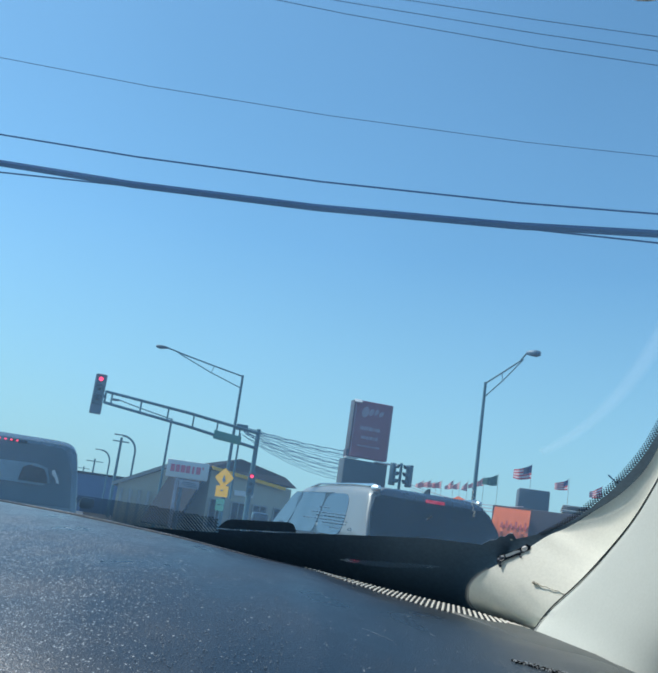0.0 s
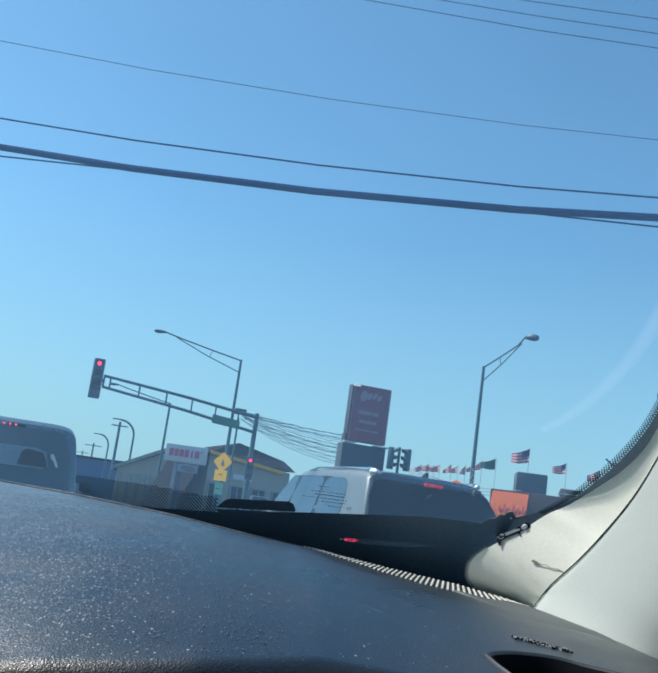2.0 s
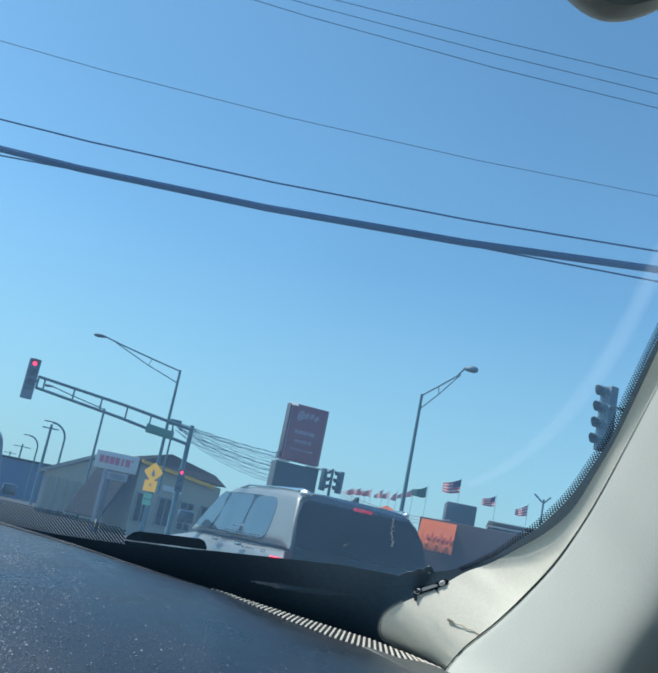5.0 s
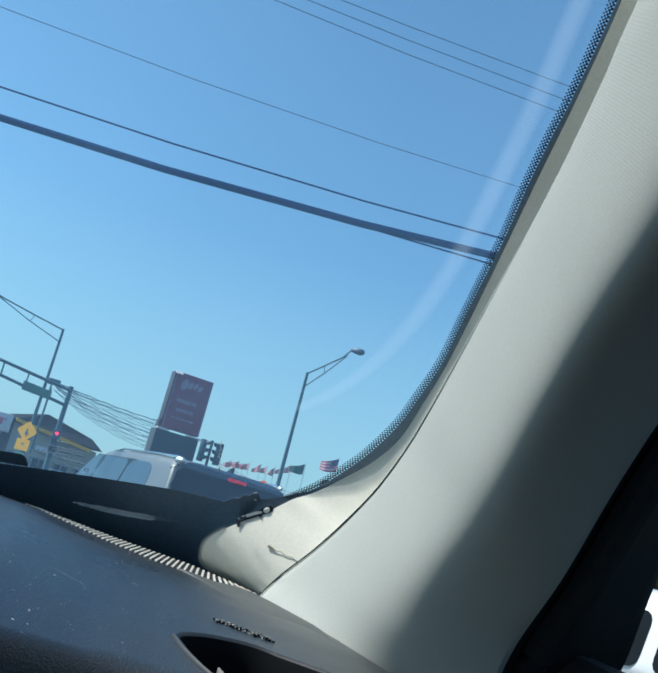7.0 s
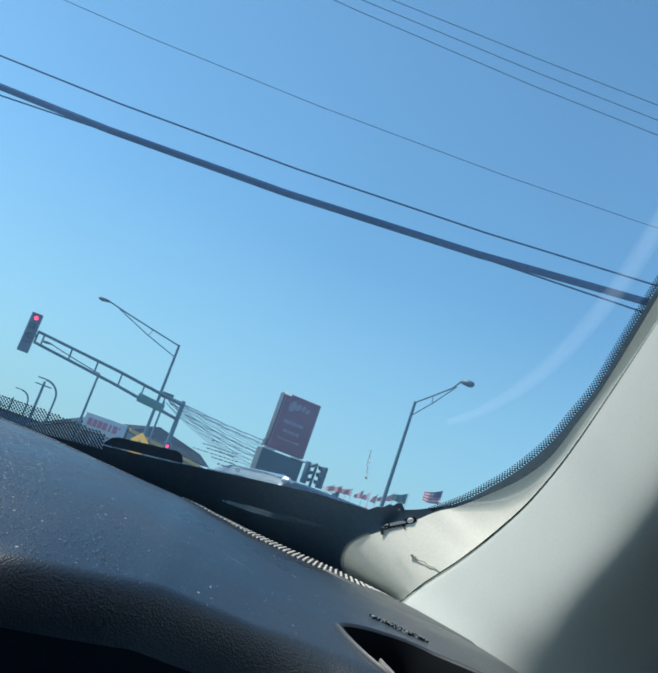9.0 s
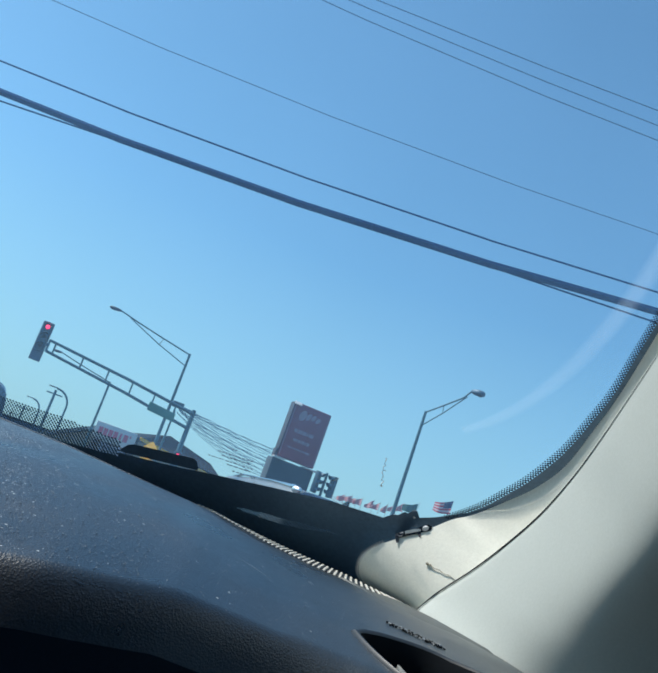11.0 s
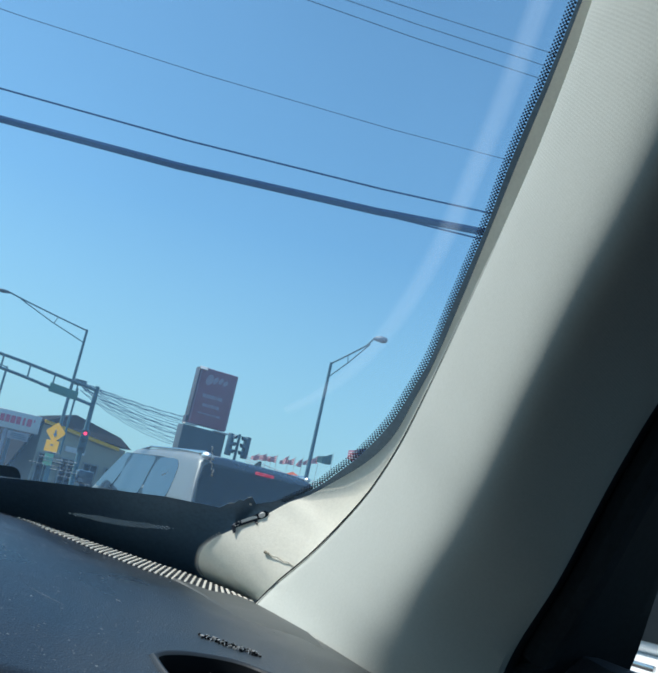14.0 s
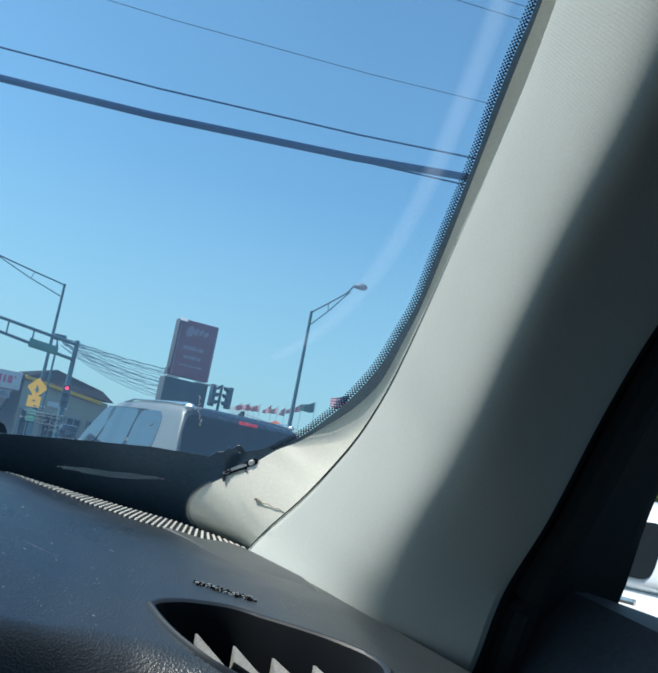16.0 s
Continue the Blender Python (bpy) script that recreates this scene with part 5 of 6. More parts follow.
utility_pole(-11.55, 95, 7.9)
utility_pole(-12.85, 150, 7.9)
utility_pole(-13.4, 210, 8.6)

# signal on a trussed arm over the road
A_TIP, A_FOOT = at(-12.95, 34.0), at(-3.48, 40.6)
mast = empty("signal_mast", "grey steel signal mast with a trussed arm over the road", "traffic signal", "", A_FOOT)
b = bm_new()
tube(b, [(0, 0, 0), (0, 0, 2.6), (0, 0, 5.3)], [0.12, 0.11, 0.095], 12)
part("pole", b, M_POLE, mast)
rel = A_TIP - A_FOOT
top0, top1 = Vector((0, 0, 5.12)), rel + Vector((0, 0, 5.13))
bot0, bot1 = Vector((0, 0, 4.47)), rel + Vector((0, 0, 4.73))
for name, p0, p1 in (("upper_chord", top0, top1), ("lower_chord", bot0, bot1)):
    b = bm_new()
    tube(b, [p0, p0.lerp(p1, 0.5) + Vector((0, 0, 0.05)), p1], [0.07, 0.06, 0.05], 8)
    part(name, b, M_POLE, mast)
for k in range(6):
    u = 0.14 + 0.165 * k
    b = bm_new()
    tube(b, [top0.lerp(top1, u) + Vector((0, 0, 0.1 * u * (1 - u) * 2)), bot0.lerp(bot1, u) + Vector((0, 0, 0.1 * u * (1 - u) * 2))], 0.035, 6)
    part("truss_post", b, M_POLE, mast)
b = bm_new()
u = 0.22
c = bot0.lerp(bot1, u)
aa = math.degrees(math.atan2(rel.y, rel.x))
box(b, (c.x, c.y - 0.08, c.z + 0.08), (1.75, 0.05, 0.36), aa, 0.01)
part("street_name_sign", b, M_GREEN, mast, "green street name sign")
b = bm_new()
tube(b, [(-0.85, 0.9, 5.1), (-0.85, 0.9, 2.2)], 0.045, 8)
part("drop_pole", b, M_POLE, mast)
b = bm_new()
box(b, (-0.75, 0.2, 5.3), (0.5, 0.3, 0.25), 10, 0.03)
part("camera_box", b, M_SIGNAL, mast)
b = bm_new()
q = up(-13.38, 7.55, 33.6) - A_FOOT - Vector((0, -0.12, 0.62))
tube(b, [rel + Vector((0, 0, 4.93)), q], 0.05, 8)
tube(b, [rel + Vector((0, 0, 4.70)), rel + Vector((0, 0, 5.15))], 0.04, 8)
part("tip_bracket", b, M_POLE, mast)

sig = empty("traffic_signal", "dark signal head showing red at the tip of the arm", "traffic signal", "signal heads", up(-13.38, 7.55, 33.6), 13)
b = bm_new()
box(b, (0, 0.06, -0.70), (0.40, 0.05, 1.42), 0, 0.03)
part("backplate", b, M_PLATE, sig, "dark blue-grey backplate")
signal_head(sig, 3, 0, 0.98)
sig = empty("traffic_signal", "signal head showing red on the mast's pole", "traffic signal", "signal heads", up(-3.45, 3.12, 40.2), 3)
signal_head(sig, 3, 0, 0.9)
pole = empty("signal_post", "short post carrying two dark signal heads seen from behind", "traffic signal", "", at(5.5, 44))
b = bm_new()
tube(b, [(0, 0, 0), (0, 0, 5.0)], 0.07, 10)
part("post", b, M_POLE, pole)
for dx, tn in ((-0.38, 60), (0.40, -65)):
    s = empty("traffic_signal", "dark unlit signal head beside its post", "traffic signal", "signal heads", at(5.5, 44) + Vector((dx, -0.1, 4.95)), tn)
    signal_head(s, 3, -1, 0.95)
near_mast = empty("signal_post", "near signal post beside the road", "traffic signal", "", at(23.2, 20))
b = bm_new()
tube(b, [(0, 0, 0), (0, 0, 6.2)], [0.12, 0.1], 12)
part("post", b, M_POLE, near_mast)
b = bm_new()
tube(b, [(0, 0, 5.2), (-0.72, 0, 5.25)], 0.03, 8)
part("bracket", b, M_POLE, near_mast)
s = empty("traffic_signal", "dark four-lens signal head beside the road, seen side on", "traffic signal", "signal heads", up(21.15, 12.7, 20), -70)
signal_head(s, 4, -1, 0.95)

# big box sign on its base
sg = empty("pylon_sign", "large maroon box sign with pale lettering on a grey base", "sign", "", at(3.2, 55), 16)
b = bm_new()
box(b, (0.10, 0, 7.60), (2.44, 0.62, 3.36), 0, 0.07)
part("sign_box", b, M_SIGN, sg, "maroon sign box")
# side panel coloured dark, in place of shade on that face
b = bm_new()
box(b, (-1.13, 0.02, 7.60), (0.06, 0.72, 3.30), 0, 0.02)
part("sign_return", b, M_RETURN, sg, "side panel coloured dark in place of shade")


def stroke(bm, pts, w, y):
    """A flat brush stroke along points (x, z)."""
    pts = [Vector((x, y, z)) for x, z in pts]
    for p, q in zip(pts, pts[1:]):
        n = Vector((-(q - p).z, 0, (q - p).x)).normalized() * w / 2
        slab(bm, [p - n, q - n, q + n, p + n], (0, -0.008, 0))


b = bm_new()
random.seed(5)
for cx, cz, rx, rz in ((-0.40, 8.62, 0.22, 0.33), (-0.02, 8.66, 0.14, 0.22), (0.30, 8.70, 0.13, 0.19), (0.60, 8.64, 0.13, 0.17)):
    slab(b, [(cx + rx * math.cos(a) + 0.06 * math.sin(a), -0.315, cz + rz * math.sin(a)) for a in [k * math.pi / 9 for k in range(18)]], (0, -0.008, 0))
for z, x0, x1, hh in ((7.66, -0.62, 0.66, 0.20), (7.12, -0.5, 0.6, 0.20), (6.62, -0.66, 0.74, 0.10)):
    x = x0
    while x < x1 - 0.04:
        w = min(random.uniform(0.08, 0.30), x1 - x)
        stroke(b, [(x, z), (x + w, z)], hh * random.uniform(0.8, 1.1), -0.315)
        x += w + 0.04
for x in (-1.04, 1.22):
    slab(b, [(x, -0.315, 6.05), (x + 0.03, -0.315, 6.05), (x + 0.03, -0.315, 9.15), (x, -0.315, 9.15)], (0, -0.008, 0))
part("lettering", b, M_LETTER, sg, "pale faded lettering bars", False)
# white plate added to stand for sun on the sign's top corner
b = bm_new()
slab(b, [(-1.16, -0.50, 9.12), (-0.72, -0.50, 9.12), (-0.72, -0.28, 9.30), (-1.16, -0.28, 9.30)], (0, 0.03, -0.03))
part("top_glint_plate", b, M_WHITE, sg, "white plate added for the sunlit top corner", False)
b = bm_new()
box(b, (-1.22, -0.05, 6.06), (0.12, 0.5, 0.5), 0, 0.02)
part("side_box", b, M_RETURN, sg, "small dark box on the sign's side")
b = bm_new()
box(b, (-0.95, -0.35, 5.83), (0.75, 0.5, 0.06), 0, 0.01)
part("ledge", b, M_WHITE, sg)
b = bm_new()
box(b, (0.0, 0.1, 2.88), (2.7, 1.0, 5.76), 0, 0.04)
part("base", b, M_BASE, sg, "grey clad base")
b = bm_new()
box(b, (1.05, -0.3, 5.80), (0.95, 0.5, 0.07), 0, 0.01)
part("ledge", b, M_WHITE, sg)

# slack wires from the far pole line to the sign
random.seed(21)
for k in range(22):
    b = bm_new()
    p0 = up(-4.45 + 0.03 * (k % 9), 5.80 - 0.026 * k, 58)
    p1 = up(1.9, 5.25 - 0.085 * k + random.uniform(-0.08, 0.08), 62)
    sag = 0.04 + 0.012 * k + random.uniform(0, 0.10)
    wob = random.uniform(0.01, 0.035)
    tube(b, [p0.lerp(p1, u) - Vector((0, 0, sag * 4 * u * (1 - u) + wob * math.sin(u * 34 + k * 1.7))) for u in [i / 36 for i in range(37)]], random.choice((0.010, 0.013, 0.018)), 5)
    part("service_wire", b, M_WIRE, None, "slack dark service wire between pole and sign", True, "cable", "service wires")

# yellow crossing sign
pd = empty("crossing_sign", "yellow crossing sign over yellow and green plates on a post", "sign", "", at(-5.1, 38), -40)
b = bm_new()
tube(b, [(0, 0.03, 0), (0, 0.03, 3.0)], 0.03, 8)
part("post", b, M_POLE, pd)
b = bm_new()
slab(b, [(-0.50, 0, 2.88), (-0.04, 0, 2.51), (0.04, 0, 2.51), (0.50, 0, 2.88), (0.50, 0, 2.95), (0.04, 0, 3.28), (-0.04, 0, 3.28), (-0.50, 0, 2.95)], (0, 0.01, 0))
part("warning_plate", b, M_YELLOW, pd, "yellow diamond warning plate", False)
b = bm_new()
box(b, (0, -0.02, 2.36), (0.70, 0.01, 0.44), 0, 0)
part("sub_plate", b, M_YELLOW, pd, "yellow plate", False)
for z in (1.95, 1.70):
    b = bm_new()
    box(b, (0, -0.01, z), (0.48, 0.01, 0.22), 0, 0)
    part("green_plate", b, M_GREEN, pd, "green plate", False)
b = bm_new()
slab(b, [(-0.09, -0.012, 2.82), (0, -0.012, 2.72), (0.11, -0.012, 2.82), (0.05, -0.012, 2.87), (0.03, -0.012, 2.98), (-0.03, -0.012, 3.02), (-0.05, -0.012, 2.88)], (0, 0.004, 0))
box(b, (0.0, -0.028, 2.40), (0.14, 0.004, 0.05), 0, 0)
part("symbol", b, M_FRIT, pd, "dark symbol", False)

# white shop sign with pink lettering
ds = empty("shop_sign", "white shop sign with pink lettering on a post, small boards below", "sign", "", at(-7.35, 45))
b = bm_new()
box(b, (0, 0, 3.33), (1.98, 0.25, 0.82), 0, 0.03)
part("panel", b, M_WHITE, ds, "white sign panel")
b = bm_new()
for k in range(6):
    box(b, (-0.70 + 0.245 * k, -0.135, 3.35), ((0.20, 0.19, 0.21, 0.20, 0.10, 0.21)[k], 0.02, 0.34), 0, 0.008)
stroke(b, [(0.73, 3.42), (0.73, 3.54)], 0.06, -0.128)
part("lettering", b, M_PINK, ds, "pink lettering bars", False)
for x, m in ((-0.42, M_MAUVE), (-0.18, M_GREY)):
    b = bm_new()
    box(b, (x, 0.0, 1.45), (0.16, 0.16, 2.9), 0, 0.02)
    part("post", b, m, ds)
b = bm_new()
box(b, (0.18, -0.12, 2.66), (0.95, 0.05, 0.36), 0, 0.01)
board = part("small_board", b, M_MAUVE, ds, "pale small board")
b = bm_new()
for z, x0, x1 in ((2.74, -0.18, 0.40), (2.66, -0.2, 0.5), (2.57, -0.1, 0.55)):
    box(b, ((x0 + x1) / 2 + 0.05, -0.15, z), (x1 - x0, 0.01, 0.035), 0, 0)
part("lettering", b, M_GREY, board, "dark lettering bars", False)


# ---- buildings ----
def restaurant():
    """A long low restaurant whose front runs back to the right."""
    p0, p1 = at(-6.0, 52), at(-0.62, 54.5)
    front = p1 - p0
    L = front.length
    ang = math.degrees(math.atan2(front.y, front.x))
    ob = empty("restaurant", "tan restaurant with a dark grey hipped roof and sloping yellow fascia", "building", "", p0, ang)
    eave, fall, depth = 3.88, 0.36, 5.0
    b = bm_new()
    slab(b, [(0.2, 0.3, 0), (L - 0.2, 0.3, 0), (L - 0.2, 0.3, eave - fall), (0.2, 0.3, eave)], (0, depth - 0.6, 0))
    part("wall", b, M_TAN, ob, "tan stucco walls", False)
    ridge = 4.86
    b = bm_new()
    e = [b.verts.new(v) for v in ((0, 0, eave + 0.1), (L, 0, eave - fall + 0.1), (L, depth, eave - fall + 0.1), (0, depth, eave + 0.1))]
    r0, r1 = b.verts.new((L * 0.45, 1.6, ridge)), b.verts.new((L, 1.6, ridge - 0.62))
    for f in ((e[0], e[1], r1, r0), (e[1], e[2], r1), (e[2], e[3], r0, r1), (e[3], e[0], r0), (e[0], e[3], e[2], e[1])):
        b.faces.new(f)
    part("roof", b, M_ROOF, ob, "dark grey roof", False)
    b = bm_new()
    slab(b, [(-1.5, -0.02, 0.5), (0.1, -0.02, 3.98), (0.1, 5.1, 3.98), (-1.5, 5.1, 0.5)], (-0.12, 0, 0.06))
    part("side_roof", b, M_ROOF, ob, "dark steep side roof", False)
    b = bm_new()
    slab(b, [(0.1, -0.06, eave + 0.02), (L * 0.86, -0.06, eave - fall - 0.13), (L * 0.86, -0.06, eave - fall + 0.06), (0.1, -0.06, eave + 0.20)], (0, 0.1, 0))
    part("fascia", b, M_YELLOW, ob, "yellow fascia")
    for k in range(4):
        b = bm_new()
        box(b, (L * (0.14 + 0.24 * k), 0.27, 1.55), (L * 0.15, 0.10, 1.5), 0, 0.01)
        w = part("window", b, M_TINT, ob, "dark shop window")
        b = bm_new()
        for dx, dz, sx, sz in ((0, 0.78, L * 0.16, 0.08), (0, -0.78, L * 0.16, 0.08), (-L * 0.077, 0, 0.08, 1.6), (L * 0.077, 0, 0.08, 1.6), (0, 0, 0.05, 1.5)):
            box(b, (L * (0.14 + 0.24 * k) + dx, 0.20, 1.55 + dz), (sx, 0.08, sz), 0, 0)
        part("frame", b, M_CONC, w, "", False)
    b = bm_new()
    box(b, (L * 0.42, 0.24, 2.85), (1.2, 0.08, 0.3), 0, 0.01)
    part("name_board", b, M_WHITE, ob, "pale name board")
    return ob


restaurant()
def gable_front_shop():
    """A low tan shop with its gable to the road."""
    dist = 66
    p0, p1 = at(-11.45, dist), at(-5.6, dist)
    L = (p1 - p0).length
    ob = empty("shop_building", "low tan shop with a shallow gable to the road", "building", "", p0, math.degrees(math.atan2(p1.y - p0.y, p1.x - p0.x)))
    eave, ridge, depth = 2.75, 4.55, 16.0
    b = bm_new()
    slab(b, [(0.2, 0.3, 0), (L - 0.2, 0.3, 0), (L - 0.2, 0.3, eave), (L * 0.52, 0.3, ridge - 0.25), (0.2, 0.3, eave)], (0, depth - 0.6, 0))
    part("wall", b, M_TAN, ob, "tan stucco walls", False)
    for side, x in (("a", -0.2), ("b", L + 0.2)):
        b = bm_new()
        xr = L * 0.52
        slab(b, [(x, 0, eave - 0.1), (xr, 0, ridge - 0.05), (xr, depth, ridge - 0.05), (x, depth, eave - 0.1)], (0, 0, 0.16))
        part("roof", b, M_ROOF, ob, "grey roof slope", False)
        b = bm_new()
        slab(b, [(x, -0.04, eave - 0.2), (xr, -0.04, ridge - 0.16), (xr, -0.04, ridge + 0.1), (x, -0.04, eave + 0.06)], (0, 0.05, 0))
        part("bargeboard", b, M_CONC, ob, "pale bargeboard", False)
    for k in range(5):
        b = bm_new()
        box(b, (0.5 + k * 0.62, 0.2, 1.25), (0.22, 0.2, 2.5), 0, 0.02)
        part("pilaster", b, M_CONC, ob, "pale pilaster")
    b = bm_new()
    box(b, (L * 0.62, 0.26, 1.3), (1.9, 0.1, 1.7), 0, 0.01)
    part("window", b, M_TINT, ob, "dark shop window")
    return ob


gable_front_shop()
fb = empty("far_building", "long low blue building far off", "building", "", at(-13.6, 120), 0)
b = bm_new()
box(b, (0, 5, 2.3), (16, 10, 4.6), 0, 0.05)
part("wall", b, M_BLUE, fb)
b = bm_new()
box(b, (0, 5, 4.7), (16.4, 10.4, 0.25), 0, 0.03)
part("roof", b, M_ROOF, fb)

far = empty("far_store", "low pale flat-roofed store far behind the flags", "building", "", at(17.2, 75), -14)
b = bm_new()
box(b, (0, 4, 2.75), (4.8, 8, 5.5), 0, 0.05)
part("wall", b, M_GREY, far)
b = bm_new()
box(b, (0, 3.9, 5.62), (5.1, 8.3, 0.16), 0, 0.02)
box(b, (-0.2, 3.9, 6.02), (4.7, 8.0, 0.10), 0, 0.02)
part("roof_edge", b, M_CONC, far, "pale double roof edge")
tent = empty("canopy_tent", "pale orange canopy tent on a lot", "tent", "", at(9.2, 52), -8)
b = bm_new()
rim_pts = [b.verts.new(v) for v in ((-0.62, -0.5, 4.02), (0.62, -0.5, 4.02), (0.62, 0.5, 4.02), (-0.62, 0.5, 4.02))]
peak = b.verts.new((-0.05, 0, 4.32))
for k in range(4):
    b.faces.new((rim_pts[k], rim_pts[(k + 1) % 4], peak))
loft(b, [[(x, y, 4.02), (x, y, 3.80)] for x, y in ((-0.62, -0.5), (0.62, -0.5), (0.62, 0.5), (-0.62, 0.5), (-0.62, -0.5))])
part("canopy", b, M_ORANGE, tent, "pale orange cloth roof", False)
for x in (-0.6, 0.6):
    for y in (-0.48, 0.48):
        b = bm_new()
        tube(b, [(x, y, 0), (x, y, 4.02)], 0.03, 6)
        part("leg", b, M_POLE, tent)
yard = empty("street_lamp", "far street lamp with two short arms", "street lamp", "", at(18.25, 60))
b = bm_new()
tube(b, [(0, 0, 0), (0, 0, 7.0)], [0.09, 0.06], 8)
part("pole", b, M_POLE, yard)
for dx, dz in ((-0.62, 0.22), (0.42, 0.20)):
    b = bm_new()
    tube(b, [(0, 0, 6.75), (dx * 0.5, 0, 6.98), (dx, 0, 7.0 + dz)], [0.05, 0.05, 0.06], 6)
    part("arm", b, M_POLE, yard)

st = empty("store", "brown brick store with an orange awning and flags on its roof", "building", "", at(15.5, 36), -16)
b = bm_new()
box(b, (2.5, 5, 1.6), (10.4, 10, 3.25), 0, 0.03)
part("wall", b, M_BRICK, st, "brown brick walls")
AX0, AX1 = -2.62, -1.28
b = bm_new()
rows = []
for k in range(33):
    x = AX0 + (AX1 - AX0) * k / 32
    fold = 0.018 * math.sin(k * 0.75) + 0.010 * math.sin(k * 2.1)
    rows.append([(x, -0.03, 3.16), (x, -0.34, 2.86 - 0.4 * fold), (x, -0.66, 2.50 + fold), (x, -0.88, 2.24 + fold), (x, -0.90 + fold, 2.02 + 0.03 * math.sin(k * 1.57))])
loft(b, rows)
awning = part("awning", b, M_ORANGE, st, "sunlit orange cloth awning")
b = bm_new()
for k in range(6):
    x = AX0 + 0.32 + 0.17 * k
    hgt = 0.26 if k % 2 else 0.18
    slab(b, [(x, -0.80, 2.40), (x + 0.10, -0.80, 2.40), (x + 0.08, -0.80 + hgt * 0.72, 2.40 + hgt), (x + 0.02, -0.80 + hgt * 0.72, 2.40 + hgt)], (0, -0.01, 0.012))
part("lettering", b, M_RED_PAINT, awning, "dark red lettering bars", False)
b = bm_new()
box(b, (-1.35, 1.9, 3.6), (1.2, 1.1, 0.95), 8, 0.06)
part("roof_unit", b, M_GREY, st, "grey rooftop unit")
low = empty("car_lot_office", "low pale building behind the flags", "building", "", at(8.5, 60), -10)
b = bm_new()
box(b, (0, 4, 1.6), (9, 8, 3.2), 0, 0.05)
part("wall", b, M_CONC, low)


def flag(bearing, elev, dist, w, h, turn, droop, plain=None):
    top = up(bearing, elev, dist)
    ob = empty("flag", "plain green flag flying on a thin pole" if plain else "red, white and blue flag flying on a thin pole", "flag", "row of flags", (top.x, top.y, 0), turn)
    b = bm_new()
    tube(b, [(0, 0, 0), (0, 0, top.z + 0.06)], 0.008, 6)
    part("pole", b, M_CONC, ob)
    n = 12

    def cloth(x0, x1, z0, z1, off):
        bb = bm_new()
        rows = []
        for i in range(n + 1):
            x = x0 + (x1 - x0) * i / n
            y = 0.13 * w * math.sin(x / w * 7 + bearing * 5) + off
            u = x / w
            tall = h * (1 - (0.35 + 0.3 * droop) * u ** 1.1)
            foot = z - h - 0.12 * h * u + 0.05 * h * math.sin(u * 5 + bearing * 3)
            rows.append([(-x, y, foot + tall * (z0 - z + h) / h), (-x, y, foot + tall * (z1 - z + h) / h)])
        loft(bb, rows)
        return bb

    z = top.z
    if plain:
        part("cloth", cloth(0.02, w, z - h, z, 0.0), plain, ob, "", False)
        return ob
    for k in range(7):
        part("stripe", cloth(0.02, w, z - h * (k + 1) / 7, z - h * k / 7, 0.0), M_FLAG_R if k % 2 == 0 else M_FLAG_W, ob, "", False)
    if w > 0.5:
        part("canton", cloth(0.02, w * 0.42, z - h * 0.55, z, -0.012), M_FLAG_B, ob, "blue canton", False)
    return ob


for bearing, elev, w, h, droop in ((6.95, 4.05, 0.34, 0.28, 0.6), (7.40, 4.15, 0.40, 0.30, 0.75), (7.72, 4.10, 0.34, 0.26, 0.5), (8.05, 4.20, 0.38, 0.32, 0.85), (8.75, 4.28, 0.36, 0.34, 1.0), (9.15, 4.28, 0.34, 0.30, 0.7), (9.60, 4.38, 0.26, 0.38, 1.4), (10.15, 4.45, 0.36, 0.30, 0.6), (10.55, 4.72, 0.34, 0.36, 0.9), (11.38, 5.0, 0.66, 0.46, 0.40)):
    flag(bearing, elev, 40, w, h, 8, droop, M_FLAG_G if w > 0.6 else None)
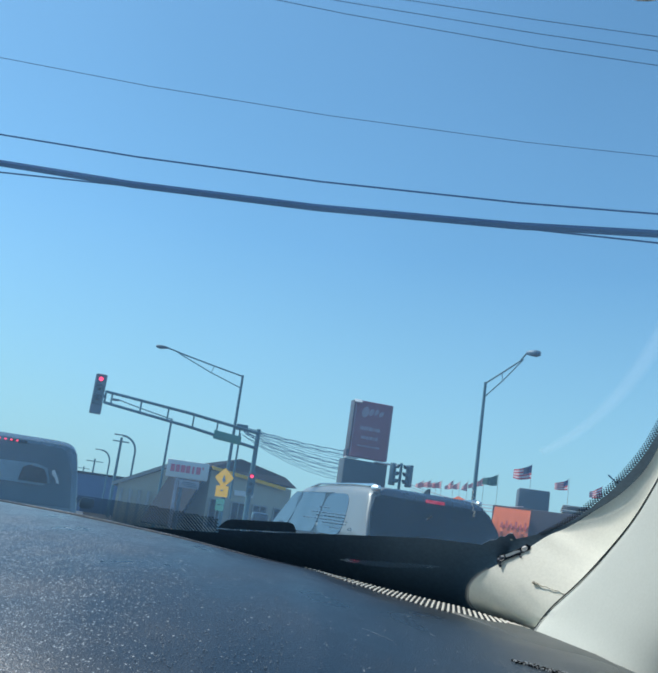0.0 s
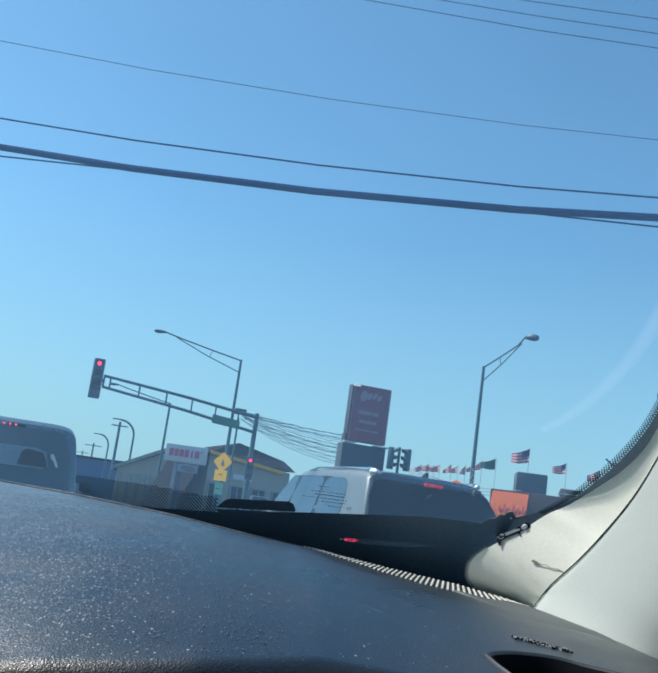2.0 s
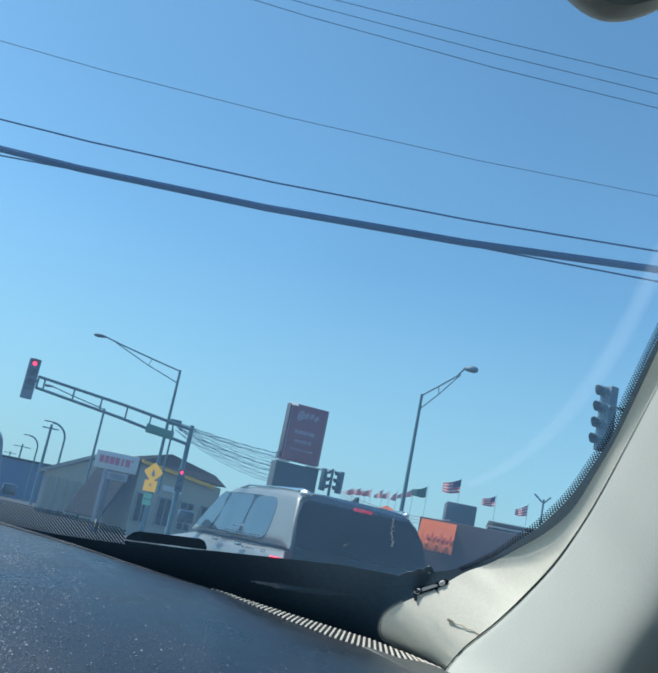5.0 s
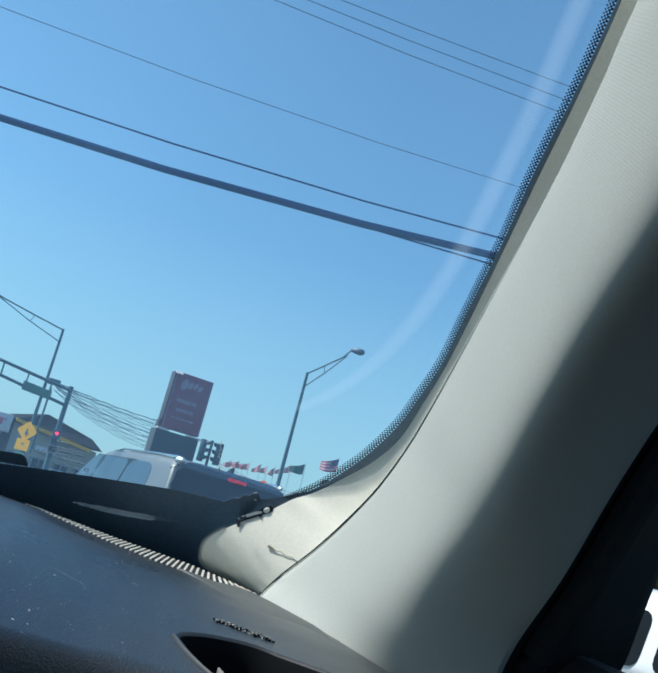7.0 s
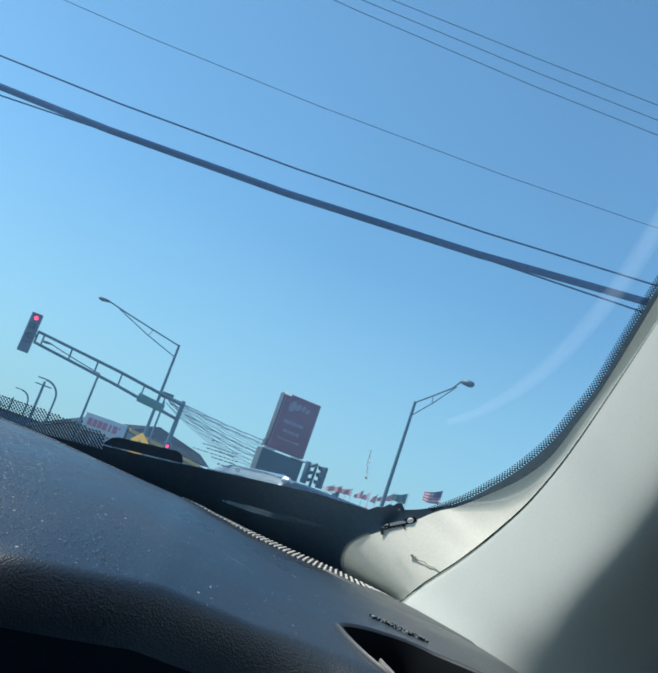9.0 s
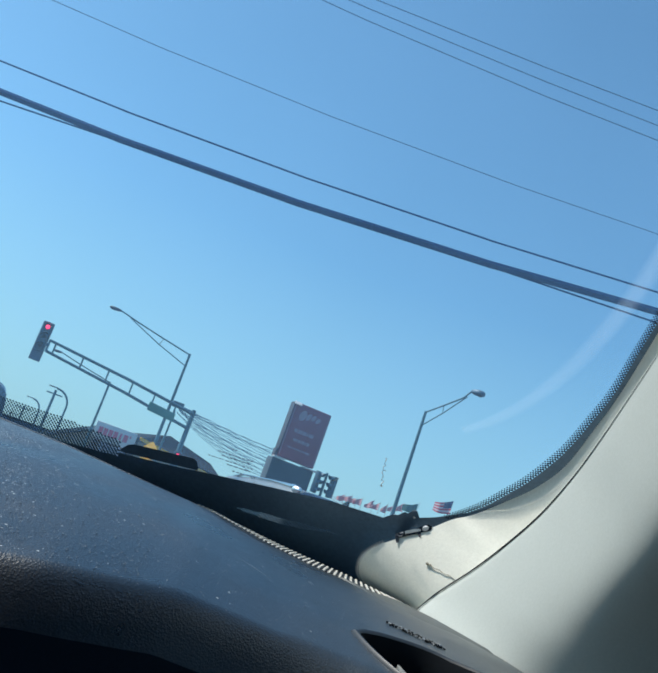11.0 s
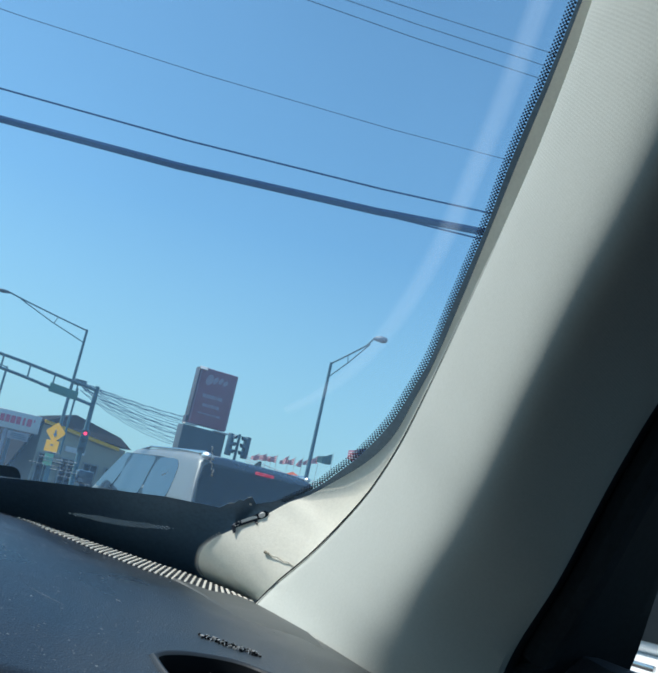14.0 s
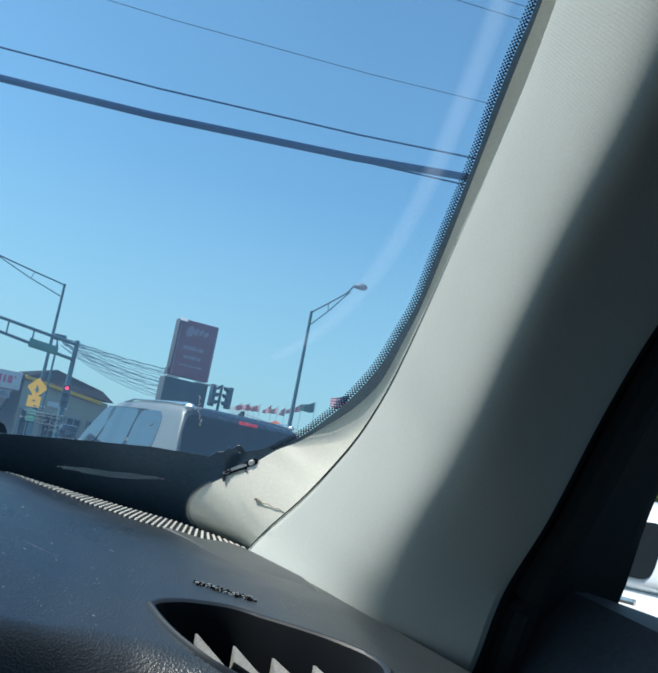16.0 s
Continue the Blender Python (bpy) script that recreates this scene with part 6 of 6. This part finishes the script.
flag(13.28, 5.79, 38, 0.76, 0.56, 6, 0.18)
flag(15.5, 5.22, 38, 0.56, 0.42, 4, 0.3)
flag(17.4, 5.0, 38, 0.5, 0.42, 4, 0.5)
for k in range(3):
    b = bm_new()
    p0, p1 = up(6.2, 3.75 - 0.15 * k, 41), up(13.0, 3.3 - 0.2 * k, 37)
    tube(b, [p0.lerp(p1, u) - Vector((0, 0, 0.25 * 4 * u * (1 - u))) for u in [i / 10 for i in range(11)]], 0.014, 5)
    part("string_line", b, M_FLAG_W, None, "pale string line hung below the flags", True, "cable", "string lines")


def roadside_tree(where, height, spread, leaves):
    """A low tree: tapered trunk, a few limbs and a ragged crown of leaf clumps."""
    random.seed(23)
    ob = empty("roadside_tree", "small leafy green tree beyond the white car", "tree", "", where)
    b = bm_new()
    tube(b, [(0, 0, 0), (0.05, 0, height * 0.3), (0, 0.05, height * 0.6)], [0.14, 0.10, 0.06], 8)
    part("trunk", b, M_BARK, ob)
    b = bm_new()
    for k in range(5):
        a = k * 1.3
        tube(b, [(0, 0, height * 0.35), (math.cos(a) * spread * 0.4, math.sin(a) * spread * 0.4, height * 0.55), (math.cos(a) * spread * 0.7, math.sin(a) * spread * 0.7, height * 0.75)], [0.06, 0.04, 0.02], 6)
    part("limbs", b, M_BARK, ob)
    b = bm_new()
    tufts = [(random.gauss(0, 0.45) * spread, random.gauss(0, 0.45) * spread, height * random.uniform(0.38, 0.95), random.uniform(0.25, 0.55)) for k in range(26)]
    for k in range(leaves):
        cx, cy, cz, r = random.choice(tufts)
        c = Vector((cx + random.gauss(0, r), cy + random.gauss(0, r), cz + random.gauss(0, r * 0.8)))
        u = Vector((random.gauss(0, 1), random.gauss(0, 1), random.gauss(0, 1))).normalized() * 0.09
        v = u.orthogonal().normalized() * 0.05
        b.faces.new([b.verts.new(p) for p in (c - u, c + v, c + u, c - v)])
    part("crown", b, M_LEAF, ob, "", False, kind="stuff")
    return ob


roadside_tree(at(33.0, 17), 4.2, 1.6, 2600)
